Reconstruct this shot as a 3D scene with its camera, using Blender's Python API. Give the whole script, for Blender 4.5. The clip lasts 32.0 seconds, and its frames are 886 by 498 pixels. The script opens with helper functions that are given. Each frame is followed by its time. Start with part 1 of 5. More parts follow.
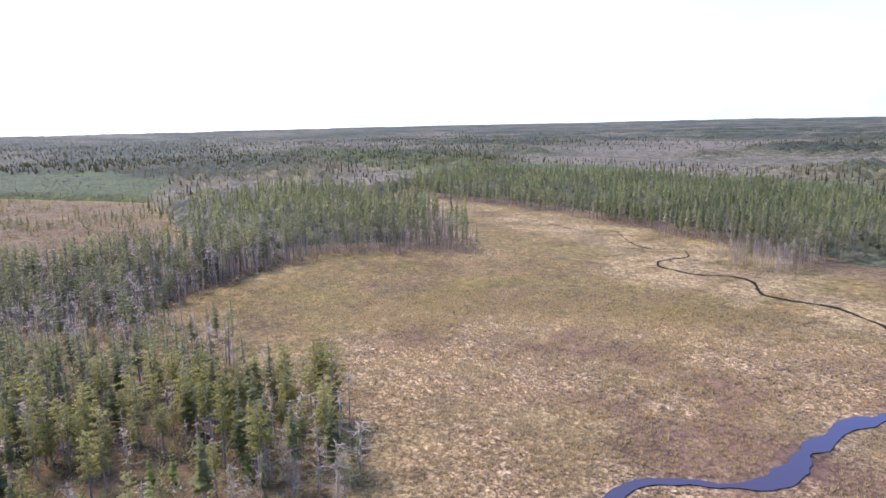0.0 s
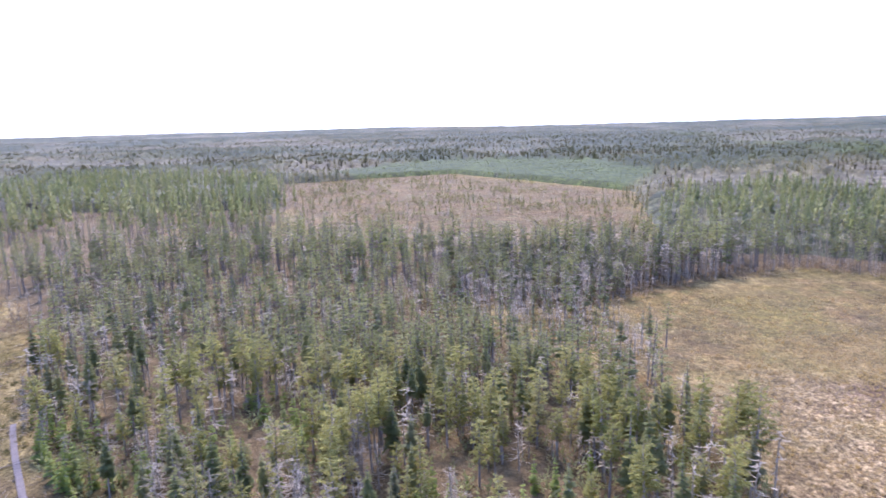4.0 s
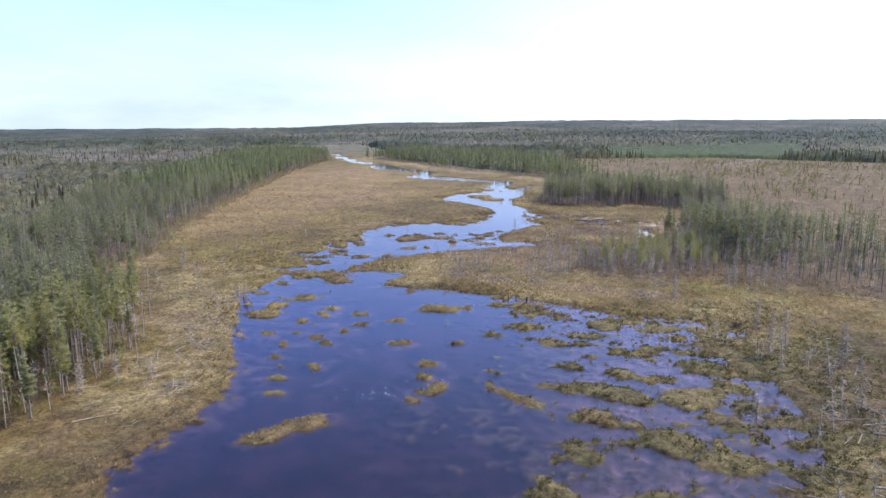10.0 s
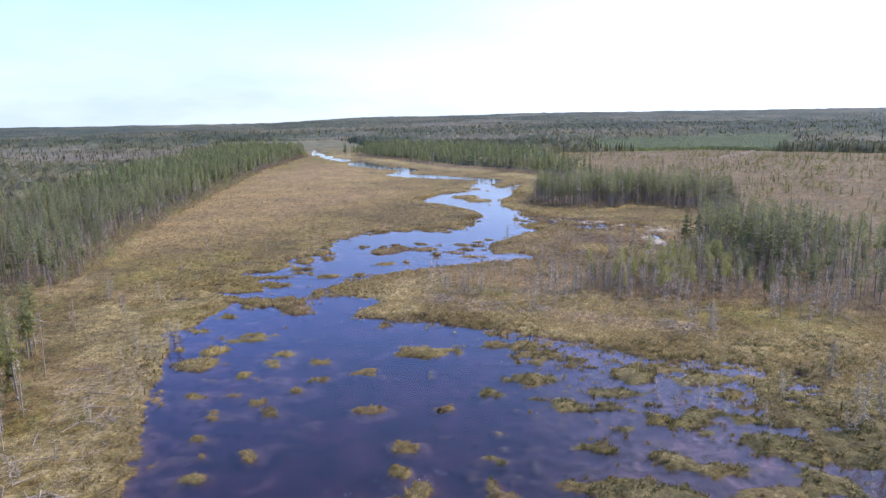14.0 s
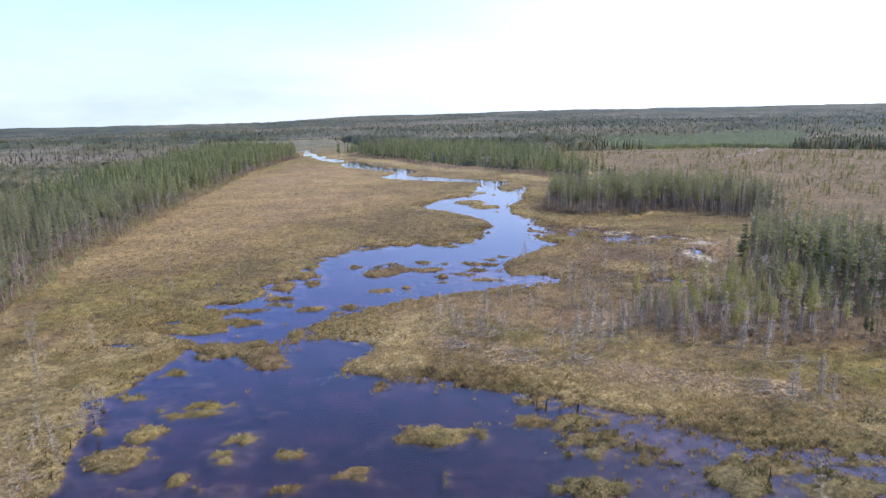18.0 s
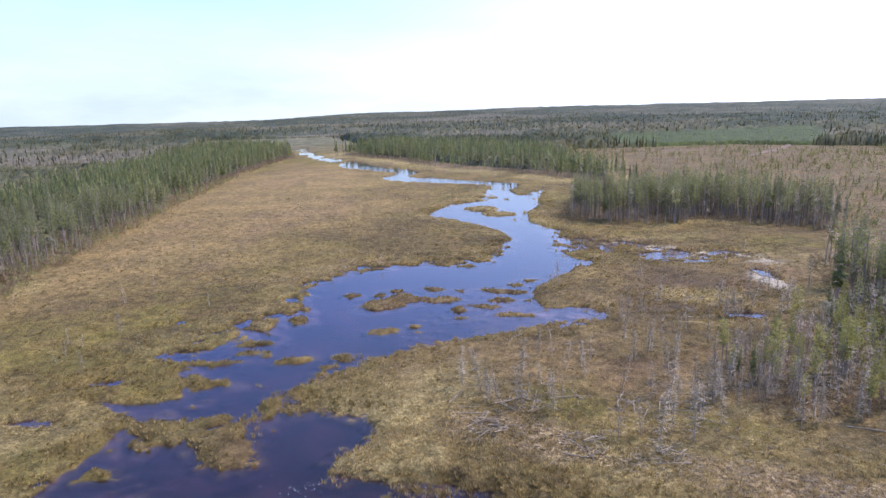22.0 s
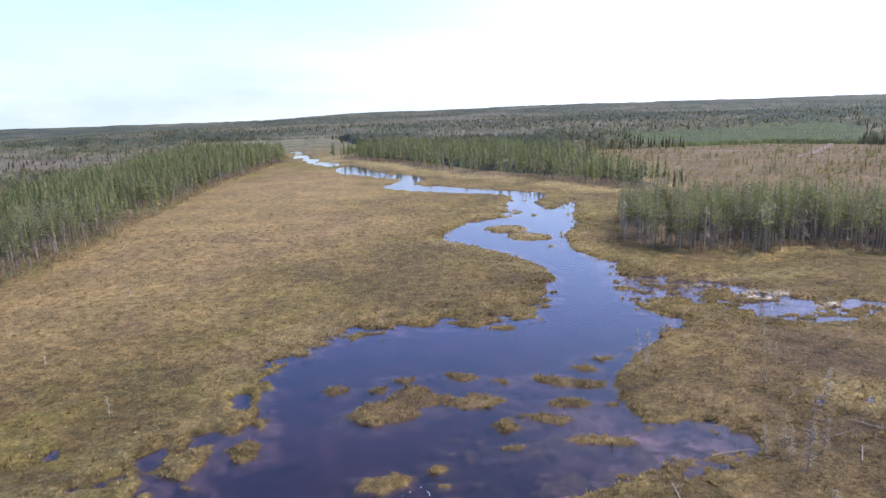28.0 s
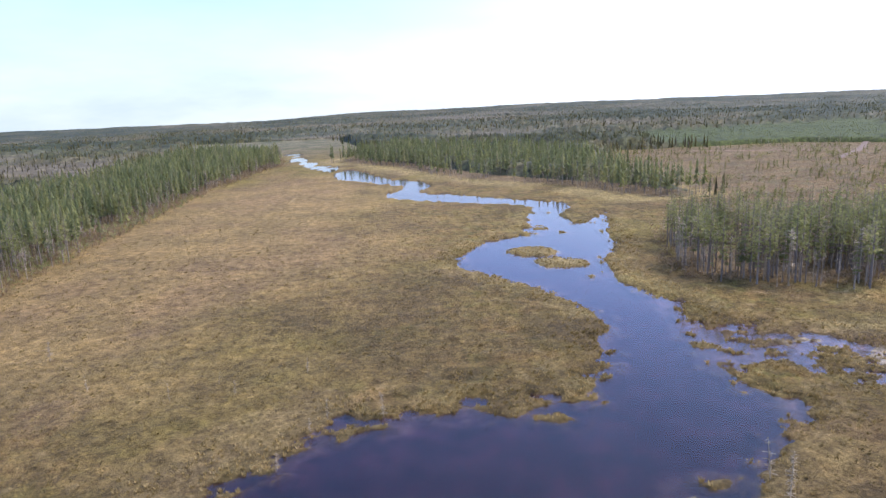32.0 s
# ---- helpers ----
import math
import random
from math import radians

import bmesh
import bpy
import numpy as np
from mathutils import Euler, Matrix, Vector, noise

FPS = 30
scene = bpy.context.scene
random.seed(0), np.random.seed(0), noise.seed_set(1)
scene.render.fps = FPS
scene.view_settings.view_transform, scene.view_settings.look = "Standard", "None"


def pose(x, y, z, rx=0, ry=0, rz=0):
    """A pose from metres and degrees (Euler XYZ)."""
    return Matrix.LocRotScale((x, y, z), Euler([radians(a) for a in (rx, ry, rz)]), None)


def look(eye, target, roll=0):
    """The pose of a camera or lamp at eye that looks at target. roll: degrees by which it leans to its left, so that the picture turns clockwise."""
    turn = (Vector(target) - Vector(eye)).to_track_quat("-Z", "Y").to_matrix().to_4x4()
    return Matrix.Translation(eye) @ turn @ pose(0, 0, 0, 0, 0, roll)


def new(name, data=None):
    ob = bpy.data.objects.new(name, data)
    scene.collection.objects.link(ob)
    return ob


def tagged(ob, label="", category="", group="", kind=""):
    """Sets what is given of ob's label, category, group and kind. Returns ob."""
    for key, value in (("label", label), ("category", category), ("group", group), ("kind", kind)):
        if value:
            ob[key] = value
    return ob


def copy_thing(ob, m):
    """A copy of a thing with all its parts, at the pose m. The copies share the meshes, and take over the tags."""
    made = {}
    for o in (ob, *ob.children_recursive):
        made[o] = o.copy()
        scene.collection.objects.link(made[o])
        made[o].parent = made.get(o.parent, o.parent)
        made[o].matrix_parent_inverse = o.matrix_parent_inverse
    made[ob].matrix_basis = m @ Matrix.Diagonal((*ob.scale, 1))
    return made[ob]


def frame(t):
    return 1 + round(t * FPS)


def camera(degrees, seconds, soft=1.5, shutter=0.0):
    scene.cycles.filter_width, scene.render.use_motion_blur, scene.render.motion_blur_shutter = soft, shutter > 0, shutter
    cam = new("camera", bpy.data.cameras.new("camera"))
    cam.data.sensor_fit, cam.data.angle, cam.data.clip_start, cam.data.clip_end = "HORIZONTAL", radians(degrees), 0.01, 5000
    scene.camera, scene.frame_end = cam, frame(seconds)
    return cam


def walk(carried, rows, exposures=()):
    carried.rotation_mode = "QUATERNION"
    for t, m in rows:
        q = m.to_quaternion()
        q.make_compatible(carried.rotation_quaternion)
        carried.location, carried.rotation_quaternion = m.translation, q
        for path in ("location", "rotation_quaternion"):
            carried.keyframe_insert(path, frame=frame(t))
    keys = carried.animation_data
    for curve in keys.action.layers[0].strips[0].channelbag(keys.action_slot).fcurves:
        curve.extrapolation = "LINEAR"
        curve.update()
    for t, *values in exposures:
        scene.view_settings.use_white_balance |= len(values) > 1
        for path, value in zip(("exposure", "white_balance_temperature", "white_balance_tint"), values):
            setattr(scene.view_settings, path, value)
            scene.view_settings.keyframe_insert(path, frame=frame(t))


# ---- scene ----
cam = camera(67.19, 32.0, soft=1.5, shutter=0.15)


def aim(eye, heading, down, roll):
    """A camera pose from a compass heading (clockwise from +y) and the angle it looks down by."""
    h, d = radians(heading), radians(down)
    ahead = Vector((math.sin(h) * math.cos(d), math.cos(h) * math.cos(d), -math.sin(d)))
    return look(eye, Vector(eye) + 100 * ahead, roll)


# seconds, x, y, z, heading, down, roll
PATH = [
    (0, -24.63, -2.77, 33.79, 123.40, 10.82, -1.31),
    (0.5, -23.80, -4.06, 33.88, 120.28, 10.80, -1.10),
    (1, -22.80, -5.26, 34.02, 119.01, 10.83, -0.96),
    (1.5, -21.53, -6.27, 34.08, 118.25, 10.83, -0.84),
    (2, -20.11, -7.15, 34.13, 117.86, 10.83, -0.73),
    (2.5, -18.84, -7.86, 34.18, 114.46, 10.87, -0.61),
    (4.5, -16.07, -11.92, 33.82, 68.33, 10.48, -1.79),
    (5, -14.29, -12.61, 34.04, 53.94, 10.38, -1.63),
    (5.5, -12.28, -12.36, 33.93, 39.95, 10.24, -1.40),
    (6, -9.93, -11.70, 33.84, 25.01, 10.19, -1.12),
    (6.5, -7.77, -10.82, 34.02, 12.60, 10.30, -0.80),
    (7, -5.76, -9.37, 34.09, 3.34, 10.48, -0.52),
    (7.5, -4.16, -7.56, 34.11, 0.56, 10.59, -0.43),
    (8, -3.03, -5.53, 34.11, 0.42, 10.70, -0.44),
    (8.5, -2.19, -3.24, 34.04, 0.46, 10.81, -0.46),
    (9, -1.55, -0.72, 33.91, 0.34, 10.87, -0.39),
    (9.5, -1.01, 1.88, 33.76, 0.37, 10.94, -0.31),
    (10, -0.62, 4.64, 33.69, 0.71, 11.05, -0.30),
    (10.5, -0.35, 7.57, 33.60, 1.08, 11.13, -0.31),
    (11, -0.09, 10.58, 33.53, 1.34, 11.21, -0.32),
    (11.5, 0.10, 13.61, 33.53, 1.55, 11.28, -0.46),
    (12, 0.23, 16.70, 33.56, 1.70, 11.35, -0.60),
    (12.5, 0.27, 20.00, 33.57, 1.83, 11.44, -0.67),
    (13, 0.21, 23.38, 33.59, 1.94, 11.52, -0.67),
    (13.5, 0.14, 26.82, 33.60, 2.06, 11.54, -0.77),
    (14, 0.10, 30.29, 33.59, 2.14, 11.59, -0.94),
    (14.5, -0.03, 33.88, 33.53, 2.20, 11.60, -0.99),
    (15, -0.09, 37.47, 33.44, 2.20, 11.61, -1.02),
    (15.5, -0.14, 40.98, 33.37, 2.24, 11.61, -1.09),
    (17.5, -0.73, 54.01, 32.91, 2.45, 11.67, -1.22),
    (18, -0.89, 57.23, 32.87, 2.44, 11.73, -1.27),
    (18.5, -1.08, 60.46, 32.84, 2.47, 11.74, -1.32),
    (19, -1.24, 63.67, 32.79, 2.49, 11.78, -1.31),
    (19.5, -1.39, 66.89, 32.71, 2.48, 11.81, -1.38),
    (20, -1.58, 70.14, 32.63, 2.48, 11.83, -1.41),
    (20.5, -1.81, 73.44, 32.54, 2.51, 11.90, -1.43),
    (21, -2.06, 76.78, 32.48, 2.50, 11.93, -1.48),
    (21.5, -2.26, 80.16, 32.45, 2.53, 11.96, -1.49),
    (22, -2.45, 83.57, 32.43, 2.45, 11.99, -1.52),
    (22.5, -2.67, 86.96, 32.41, 2.46, 12.01, -1.56),
    (23, -2.77, 90.35, 32.39, 2.45, 12.01, -1.60),
    (23.5, -2.85, 93.79, 32.39, 2.42, 12.02, -1.61),
    (24, -2.89, 97.24, 32.37, 2.40, 12.05, -1.65),
    (24.5, -2.95, 100.75, 32.32, 2.41, 12.07, -1.62),
    (25, -3.06, 104.32, 32.26, 2.41, 12.07, -1.73),
    (25.5, -3.10, 107.93, 32.20, 2.37, 12.08, -1.71),
    (27.5, -3.68, 122.51, 31.84, 2.28, 12.03, -1.85),
    (28, -3.82, 126.05, 31.81, 2.22, 12.06, -1.92),
    (28.5, -3.93, 129.52, 31.78, 2.17, 12.07, -2.02),
    (29, -4.01, 133.00, 31.83, 2.12, 12.06, -2.02),
    (29.5, -4.13, 136.50, 31.87, 2.08, 12.10, -2.06),
    (30, -4.27, 140.03, 31.90, 2.05, 12.09, -2.10),
    (30.5, -4.46, 143.65, 31.89, 2.07, 12.12, -2.16),
    (31, -4.57, 147.40, 31.89, 2.03, 12.13, -2.20),
    (31.5, -4.62, 151.28, 31.93, 1.96, 12.14, -2.27),
    (32, -4.62, 155.18, 31.96, 1.89, 12.15, -2.40),
]
walk(cam, [(t, aim((x, y, z), h, d, r)) for t, x, y, z, h, d, r in PATH],
     [(0, 1.66, 6050, 27), (1, 1.80, 6050, 27), (2, 1.85, 6000, 27), (5, 2.04, 5600, 28), (6.3, 1.90, 5600, 25), (7, 1.75, 5750, 22), (8, 1.48, 5900, 20), (13, 1.42, 5900, 19), (20, 1.43, 6050, 19), (32, 1.44, 6250, 18)])

# ---- light ----
SUN_HEADING, SUN_HEIGHT = 70.0, 50.0
world = bpy.data.worlds.new("world")
scene.world = world
world.use_nodes = True
wn = world.node_tree.nodes
sky = wn.new("ShaderNodeTexSky")
sky.sky_type = "NISHITA"
sky.sun_disc = False
sky.sun_elevation = radians(SUN_HEIGHT)
sky.sun_rotation = radians(SUN_HEADING)
sky.air_density, sky.dust_density, sky.ozone_density = 1.0, 0.2, 4.0
wl = world.node_tree.links
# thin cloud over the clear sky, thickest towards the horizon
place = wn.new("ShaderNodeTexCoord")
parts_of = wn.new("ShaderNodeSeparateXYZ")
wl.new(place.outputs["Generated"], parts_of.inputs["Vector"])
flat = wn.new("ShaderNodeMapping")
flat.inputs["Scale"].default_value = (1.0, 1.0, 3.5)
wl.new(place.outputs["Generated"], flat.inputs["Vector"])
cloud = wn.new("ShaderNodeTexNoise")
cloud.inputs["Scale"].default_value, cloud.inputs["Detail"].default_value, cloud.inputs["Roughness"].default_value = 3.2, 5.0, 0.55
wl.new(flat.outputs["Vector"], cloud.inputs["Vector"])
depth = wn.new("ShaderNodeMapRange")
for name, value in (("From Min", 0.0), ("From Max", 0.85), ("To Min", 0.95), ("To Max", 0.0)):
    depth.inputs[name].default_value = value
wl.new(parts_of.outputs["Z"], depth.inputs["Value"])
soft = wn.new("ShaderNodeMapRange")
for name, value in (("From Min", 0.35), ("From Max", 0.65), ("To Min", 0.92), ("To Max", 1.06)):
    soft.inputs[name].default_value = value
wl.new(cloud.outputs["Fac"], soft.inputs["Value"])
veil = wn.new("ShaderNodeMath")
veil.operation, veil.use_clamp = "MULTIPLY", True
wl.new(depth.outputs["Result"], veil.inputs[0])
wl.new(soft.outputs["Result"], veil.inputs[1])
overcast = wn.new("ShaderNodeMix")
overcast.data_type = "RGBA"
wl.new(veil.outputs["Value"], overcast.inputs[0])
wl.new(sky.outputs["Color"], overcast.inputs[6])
# above the view the veil turns deep blue, added to colour the water's reflection
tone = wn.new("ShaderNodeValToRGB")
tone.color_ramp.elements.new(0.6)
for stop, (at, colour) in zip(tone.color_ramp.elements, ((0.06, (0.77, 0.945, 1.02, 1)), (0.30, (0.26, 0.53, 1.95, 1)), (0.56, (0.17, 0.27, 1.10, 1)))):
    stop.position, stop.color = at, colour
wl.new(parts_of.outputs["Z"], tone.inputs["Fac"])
lift = wn.new("ShaderNodeVectorMath")
lift.operation = "SCALE"
sunward = wn.new("ShaderNodeVectorMath")
sunward.operation = "DOT_PRODUCT"
sunward.inputs[1].default_value = (math.sin(radians(SUN_HEADING)), math.cos(radians(SUN_HEADING)), 0.0)
wl.new(place.outputs["Generated"], sunward.inputs[0])
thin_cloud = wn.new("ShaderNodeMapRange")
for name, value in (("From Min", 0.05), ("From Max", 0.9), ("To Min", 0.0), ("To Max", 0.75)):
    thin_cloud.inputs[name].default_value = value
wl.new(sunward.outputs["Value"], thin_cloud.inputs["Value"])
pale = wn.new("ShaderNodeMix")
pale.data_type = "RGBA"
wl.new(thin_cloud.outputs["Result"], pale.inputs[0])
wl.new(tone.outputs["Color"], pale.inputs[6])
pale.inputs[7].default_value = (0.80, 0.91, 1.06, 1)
wl.new(pale.outputs[2], lift.inputs[0])
# veil brightened towards the sun, raised to lift the water's reflection there
glare = wn.new("ShaderNodeMapRange")
for name, value in (("From Min", 0.2), ("From Max", 1.0), ("To Min", 1.98), ("To Max", 3.9)):
    glare.inputs[name].default_value = value
wl.new(sunward.outputs["Value"], glare.inputs["Value"])
wl.new(glare.outputs["Result"], lift.inputs["Scale"])
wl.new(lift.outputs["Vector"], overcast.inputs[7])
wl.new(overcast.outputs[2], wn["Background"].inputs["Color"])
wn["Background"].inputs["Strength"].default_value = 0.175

sun_data = bpy.data.lights.new("sun", "SUN")
sun_data.energy, sun_data.angle, sun_data.color = 1.9, radians(24.0), (1.0, 0.95, 0.88)
sun = new("sun", sun_data)
sh, se = radians(SUN_HEADING), radians(SUN_HEIGHT)
sun.matrix_world = look(Vector((math.sin(sh) * math.cos(se), math.cos(sh) * math.cos(se), math.sin(se))) * 300, (0, 0, 0))


# ---- noise and distance fields over the plan ----
LATTICE = np.random.RandomState(7).rand(8, 256, 256)


def grain(x, y, size, seed=0):
    """Smooth value noise in 0..1 with cells of the given size in metres."""
    u, v = np.asarray(x, float) / size + 31.7 * seed, np.asarray(y, float) / size + 17.3 * seed
    i, j = np.floor(u).astype(int), np.floor(v).astype(int)
    f, g = u - i, v - j
    f, g = f * f * (3 - 2 * f), g * g * (3 - 2 * g)
    t = LATTICE[seed % 8]
    a, b = t[i % 256, j % 256], t[(i + 1) % 256, j % 256]
    c, d = t[i % 256, (j + 1) % 256], t[(i + 1) % 256, (j + 1) % 256]
    return (a * (1 - f) + b * f) * (1 - g) + (c * (1 - f) + d * f) * g


def fbm(x, y, size, seed=0, octaves=3):
    total, weight = 0.0, 0.0
    for k in range(octaves):
        total = total + grain(x, y, size / 2**k, seed + k) / 2**k
        weight += 1 / 2**k
    return total / weight


def inside(x, y, outline):
    """Signed distance to a closed outline, positive within it."""
    x, y = np.asarray(x, float), np.asarray(y, float)
    best, odd = np.full(x.shape, 1e9), np.zeros(x.shape, bool)
    for (ax, ay), (bx, by) in zip(outline, outline[1:] + outline[:1]):
        dx, dy = bx - ax, by - ay
        s = np.clip(((x - ax) * dx + (y - ay) * dy) / (dx * dx + dy * dy), 0, 1)
        best = np.minimum(best, np.hypot(x - ax - s * dx, y - ay - s * dy))
        if ay != by:
            odd ^= ((ay > y) != (by > y)) & (x < ax + (y - ay) * dx / (by - ay))
    return np.where(odd, best, -best)


def along(x, y, course):
    """Signed distance to a band along a course of (x, y, half width), positive within it."""
    x, y = np.asarray(x, float), np.asarray(y, float)
    best = np.full(x.shape, -1e9)
    for (ax, ay, aw), (bx, by, bw) in zip(course, course[1:]):
        dx, dy = bx - ax, by - ay
        s = np.clip(((x - ax) * dx + (y - ay) * dy) / (dx * dx + dy * dy), 0, 1)
        best = np.maximum(best, aw + (bw - aw) * s - np.hypot(x - ax - s * dx, y - ay - s * dy))
    return best


def mounds(x, y, spots):
    """Signed distance to a set of ellipses (x, y, length, width, turn), positive within them."""
    best = np.full(np.shape(x), -1e9)
    for cx, cy, a, b, turn in spots:
        c, s = math.cos(radians(turn)), math.sin(radians(turn))
        u, v = (x - cx) * c + (y - cy) * s, -(x - cx) * s + (y - cy) * c
        best = np.maximum(best, (1 - np.hypot(u / a, v / b)) * b)
    return best


def step(a, b, x):
    s = np.clip((x - a) / (b - a), 0, 1)
    return s * s * (3 - 2 * s)


# ---- the plan, in metres: x east, y along the river ----
# banks of the pond and the river, south to north
POND_WEST = [(-8, 36), (-16, 44), (-23.6, 50.6), (-27.3, 54.1), (-30, 58.5), (-32.1, 63.8), (-31.2, 67.6), (-29.2, 74), (-26.8, 82), (-27.8, 89), (-29.2, 95.9), (-33.6, 107.4),
             (-34.1, 113.3), (-35.5, 119.4), (-36.9, 124.9), (-38.4, 129.5), (-39.8, 133), (-37.1, 135.2), (-36, 139.9), (-34.9, 144.9), (-34.4, 149.9), (-31.9, 148.3),
             (-29.6, 145.8), (-27.3, 145.6), (-26.4, 147.5), (-24.3, 143), (-21.5, 140.5), (-19.5, 140.7), (-18.8, 143.7), (-21.1, 148.7), (-23.7, 152.6)]
RIVER_WEST = [(-26.8, 152.3), (-30.8, 152), (-34.5, 153), (-41.2, 158), (-35.6, 156), (-32.3, 156.6), (-29.8, 157.5), (-30.6, 160.3), (-30.5, 162.1), (-33.6, 165.6), (-32.9, 167.9),
              (-36.5, 170.6), (-33.1, 171.8), (-31.7, 173.5), (-30.8, 176.2), (-28.7, 178.4), (-29.2, 182), (-25.3, 180.7), (-24.3, 184.5), (-24.3, 189.2), (-22.6, 189), (-21.3, 191.5),
              (-22, 198.2), (-23.9, 202.8), (-20.7, 208.6), (-17, 215), (-12, 219.3), (-6.9, 220.4), (-0.4, 222.3), (3.7, 218.8), (9.3, 221.6), (14.2, 222.4), (14.8, 227.9),
              (18.3, 231.2), (15.9, 232.7), (18.5, 236), (18.6, 240.6), (21.2, 243.7)]
REACH_WEST = [(21.4, 249.6), (20.5, 256.2), (17.4, 263.3), (12.9, 271.6), (9.4, 276.4), (3.5, 283.5), (2.7, 292.1), (5.9, 299.8), (10.6, 308.1), (16.5, 312.2), (23.2, 315.5),
              (20.7, 321.6), (24.2, 325.5), (24.2, 336.1), (30.6, 357.3), (26.8, 366), (19.2, 370.5), (2.7, 379), (-15.1, 393.6), (-17.6, 405.4), (-11, 415), (-10.3, 429.9), (-21.7, 442.6),
              (-29.9, 454.8), (-41.3, 466.7), (-47.4, 484.7), (-46, 508)]
REACH_EAST = [(-34, 508), (-28, 484.3), (-17.2, 456), (-4.6, 446), (1, 425.4), (-5.9, 409.6), (-0.7, 399), (7.4, 396), (18.3, 384), (33.7, 371.5), (40.4, 367), (41.7, 356.1),
              (35.5, 344.7), (35.2, 334.9), (36.6, 327.2), (40.5, 329), (50.4, 347), (43.5, 322.2), (39.9, 307.7), (39.3, 299.9), (33.8, 289.6), (32.2, 284.7), (30.4, 272.3), (30.4, 267.1), (33.8, 260.3)]
RIVER_EAST = [(35.5, 254), (33.2, 247), (31, 240), (30, 233), (31, 228), (31, 224), (31.5, 221), (33.9, 219.7), (34.5, 218), (32.6, 216), (28.8, 212.4), (23.3, 206), (19.5, 199.9),
              (17.7, 195.7), (17.5, 190.3), (18, 187.2), (23, 187.3), (27.2, 183), (26.2, 179.8), (19.8, 178.5), (15.2, 178), (10.4, 175.7), (5.1, 173.6), (1.6, 172.8), (-1.2, 170.9),
              (-5.8, 169.1), (-9.6, 167.2), (-10.6, 164.5), (-14, 162.9), (-15.4, 160), (-18.2, 158.5), (-17.8, 156.8), (-15.9, 155.1), (-12.6, 152.2), (-8.3, 150.5), (-6.9, 146.8), (-7.9, 144.2), (-10.6, 141.8)]
POND_EAST = [(-10.8, 138.9), (-7.5, 138.2), (-3.9, 137.2), (-1, 136.4), (3.2, 135), (5.5, 132.6), (8.4, 131.6), (12.8, 129.6), (15.8, 128.2), (19.3, 126.5), (21.2, 124.3), (23.9, 122.7), (26.4, 121),
             (28, 119.4), (30.6, 116.5), (34, 114.6), (38.6, 113.8), (44.7, 112.4), (48.5, 107), (48, 102), (45, 95), (43, 86), (42, 76), (40, 68), (37, 62), (30, 54), (24, 45.7), (18, 39.5)]
SHORE = POND_WEST + RIVER_WEST + REACH_WEST + REACH_EAST + RIVER_EAST + POND_EAST
FAR_RIVER = [(-97, 664, 5), (-92, 640, 2.5), (-80, 592, 6), (-68, 570, 8), (-60, 545, 8), (-50, 515, 4), (-40, 505, 5)]
SIDE_POOL = [(35.5, 254), (34.8, 248), (35.5, 243), (39.2, 243.7), (43, 243.5), (46.5, 239), (50.5, 235.5), (52, 231), (55, 227), (58, 224), (63.6, 225.5), (68, 221), (67, 218),
             (57.5, 214.5), (52.2, 214), (46.5, 217.5), (43.4, 222.5), (39.8, 229.5), (35.4, 230), (30.9, 228.4), (28, 233.6), (29, 240), (33, 247)]
PUDDLES = [(-29.9, 184.2, 1.6, 2.7, -7), (-34.8, 171.3, 3.6, 1.3, -6), (-39.8, 186.4, 1.0, 1.2, -7), (-24.4, 196.7, 1.3, 2.4, 20), (47.8, 179.3, 2.5, 1.3, -7), (63.4, 202.5, 1.2, 4.8, 8),
           (-16.5, 216.6, 2.6, 0.9, 35), (-7.0, 221, 1.0, 1.1, -7), (-21.6, 209.2, 2.2, 1.3, 20), (8.8, 223.0, 1.2, 0.8, -7), (0.4, 223.3, 1.6, 1.2, -7), (-25.5, 188.4, 1.7, 1.5, -6),
           (-11.6, 219.4, 2.5, 1.0, 10), (-32, 181, 1.8, 0.8, 20), (-41, 163, 2.2, 0.8, 0), (-34, 177, 2, 0.7, 15), (44, 190, 2, 0.7, 10), (-44, 152, 1.5, 0.6, 0)]
CREEK = [(240, -152, 0.3), (179, -151, 0.5), (132.6, -149.3, 0.5), (117.3, -146.5, 0.7), (110.8, -154, 0.7), (100, -146, 0.8), (92, -140.7, 0.9), (86.5, -139.8, 0.5), (80, -145.1, 0.5), (74, -138.9, 0.8), (75.3, -129.1, 0.9),
         (71.9, -124.5, 1), (61.5, -123.9, 0.9), (55.5, -128.8, 1.0), (50.2, -127.4, 1.8), (44.1, -119.3, 1.4), (38.2, -119.6, 1.3), (31.2, -121.3, 1.3), (21, -116, 1.1), (12, -104, 1.3), (6, -92, 1.6)]
BROOK = [(6, -92, 1.6), (6, -81.1, 1.7), (7.4, -76.8, 1.8), (7.3, -71.8, 1.7), (7.0, -66.8, 1.7), (5.4, -61.9, 2.0), (5.6, -58.5, 1.7), (7.8, -54.8, 1.0), (10.9, -51.7, 0.9), (12.8, -48.5, 1.1), (12.5, -42, 1.3)]
DAM_POOL = [(85, 93, 1.3), (80, 90, 1.0), (75, 86.5, 0.7)]
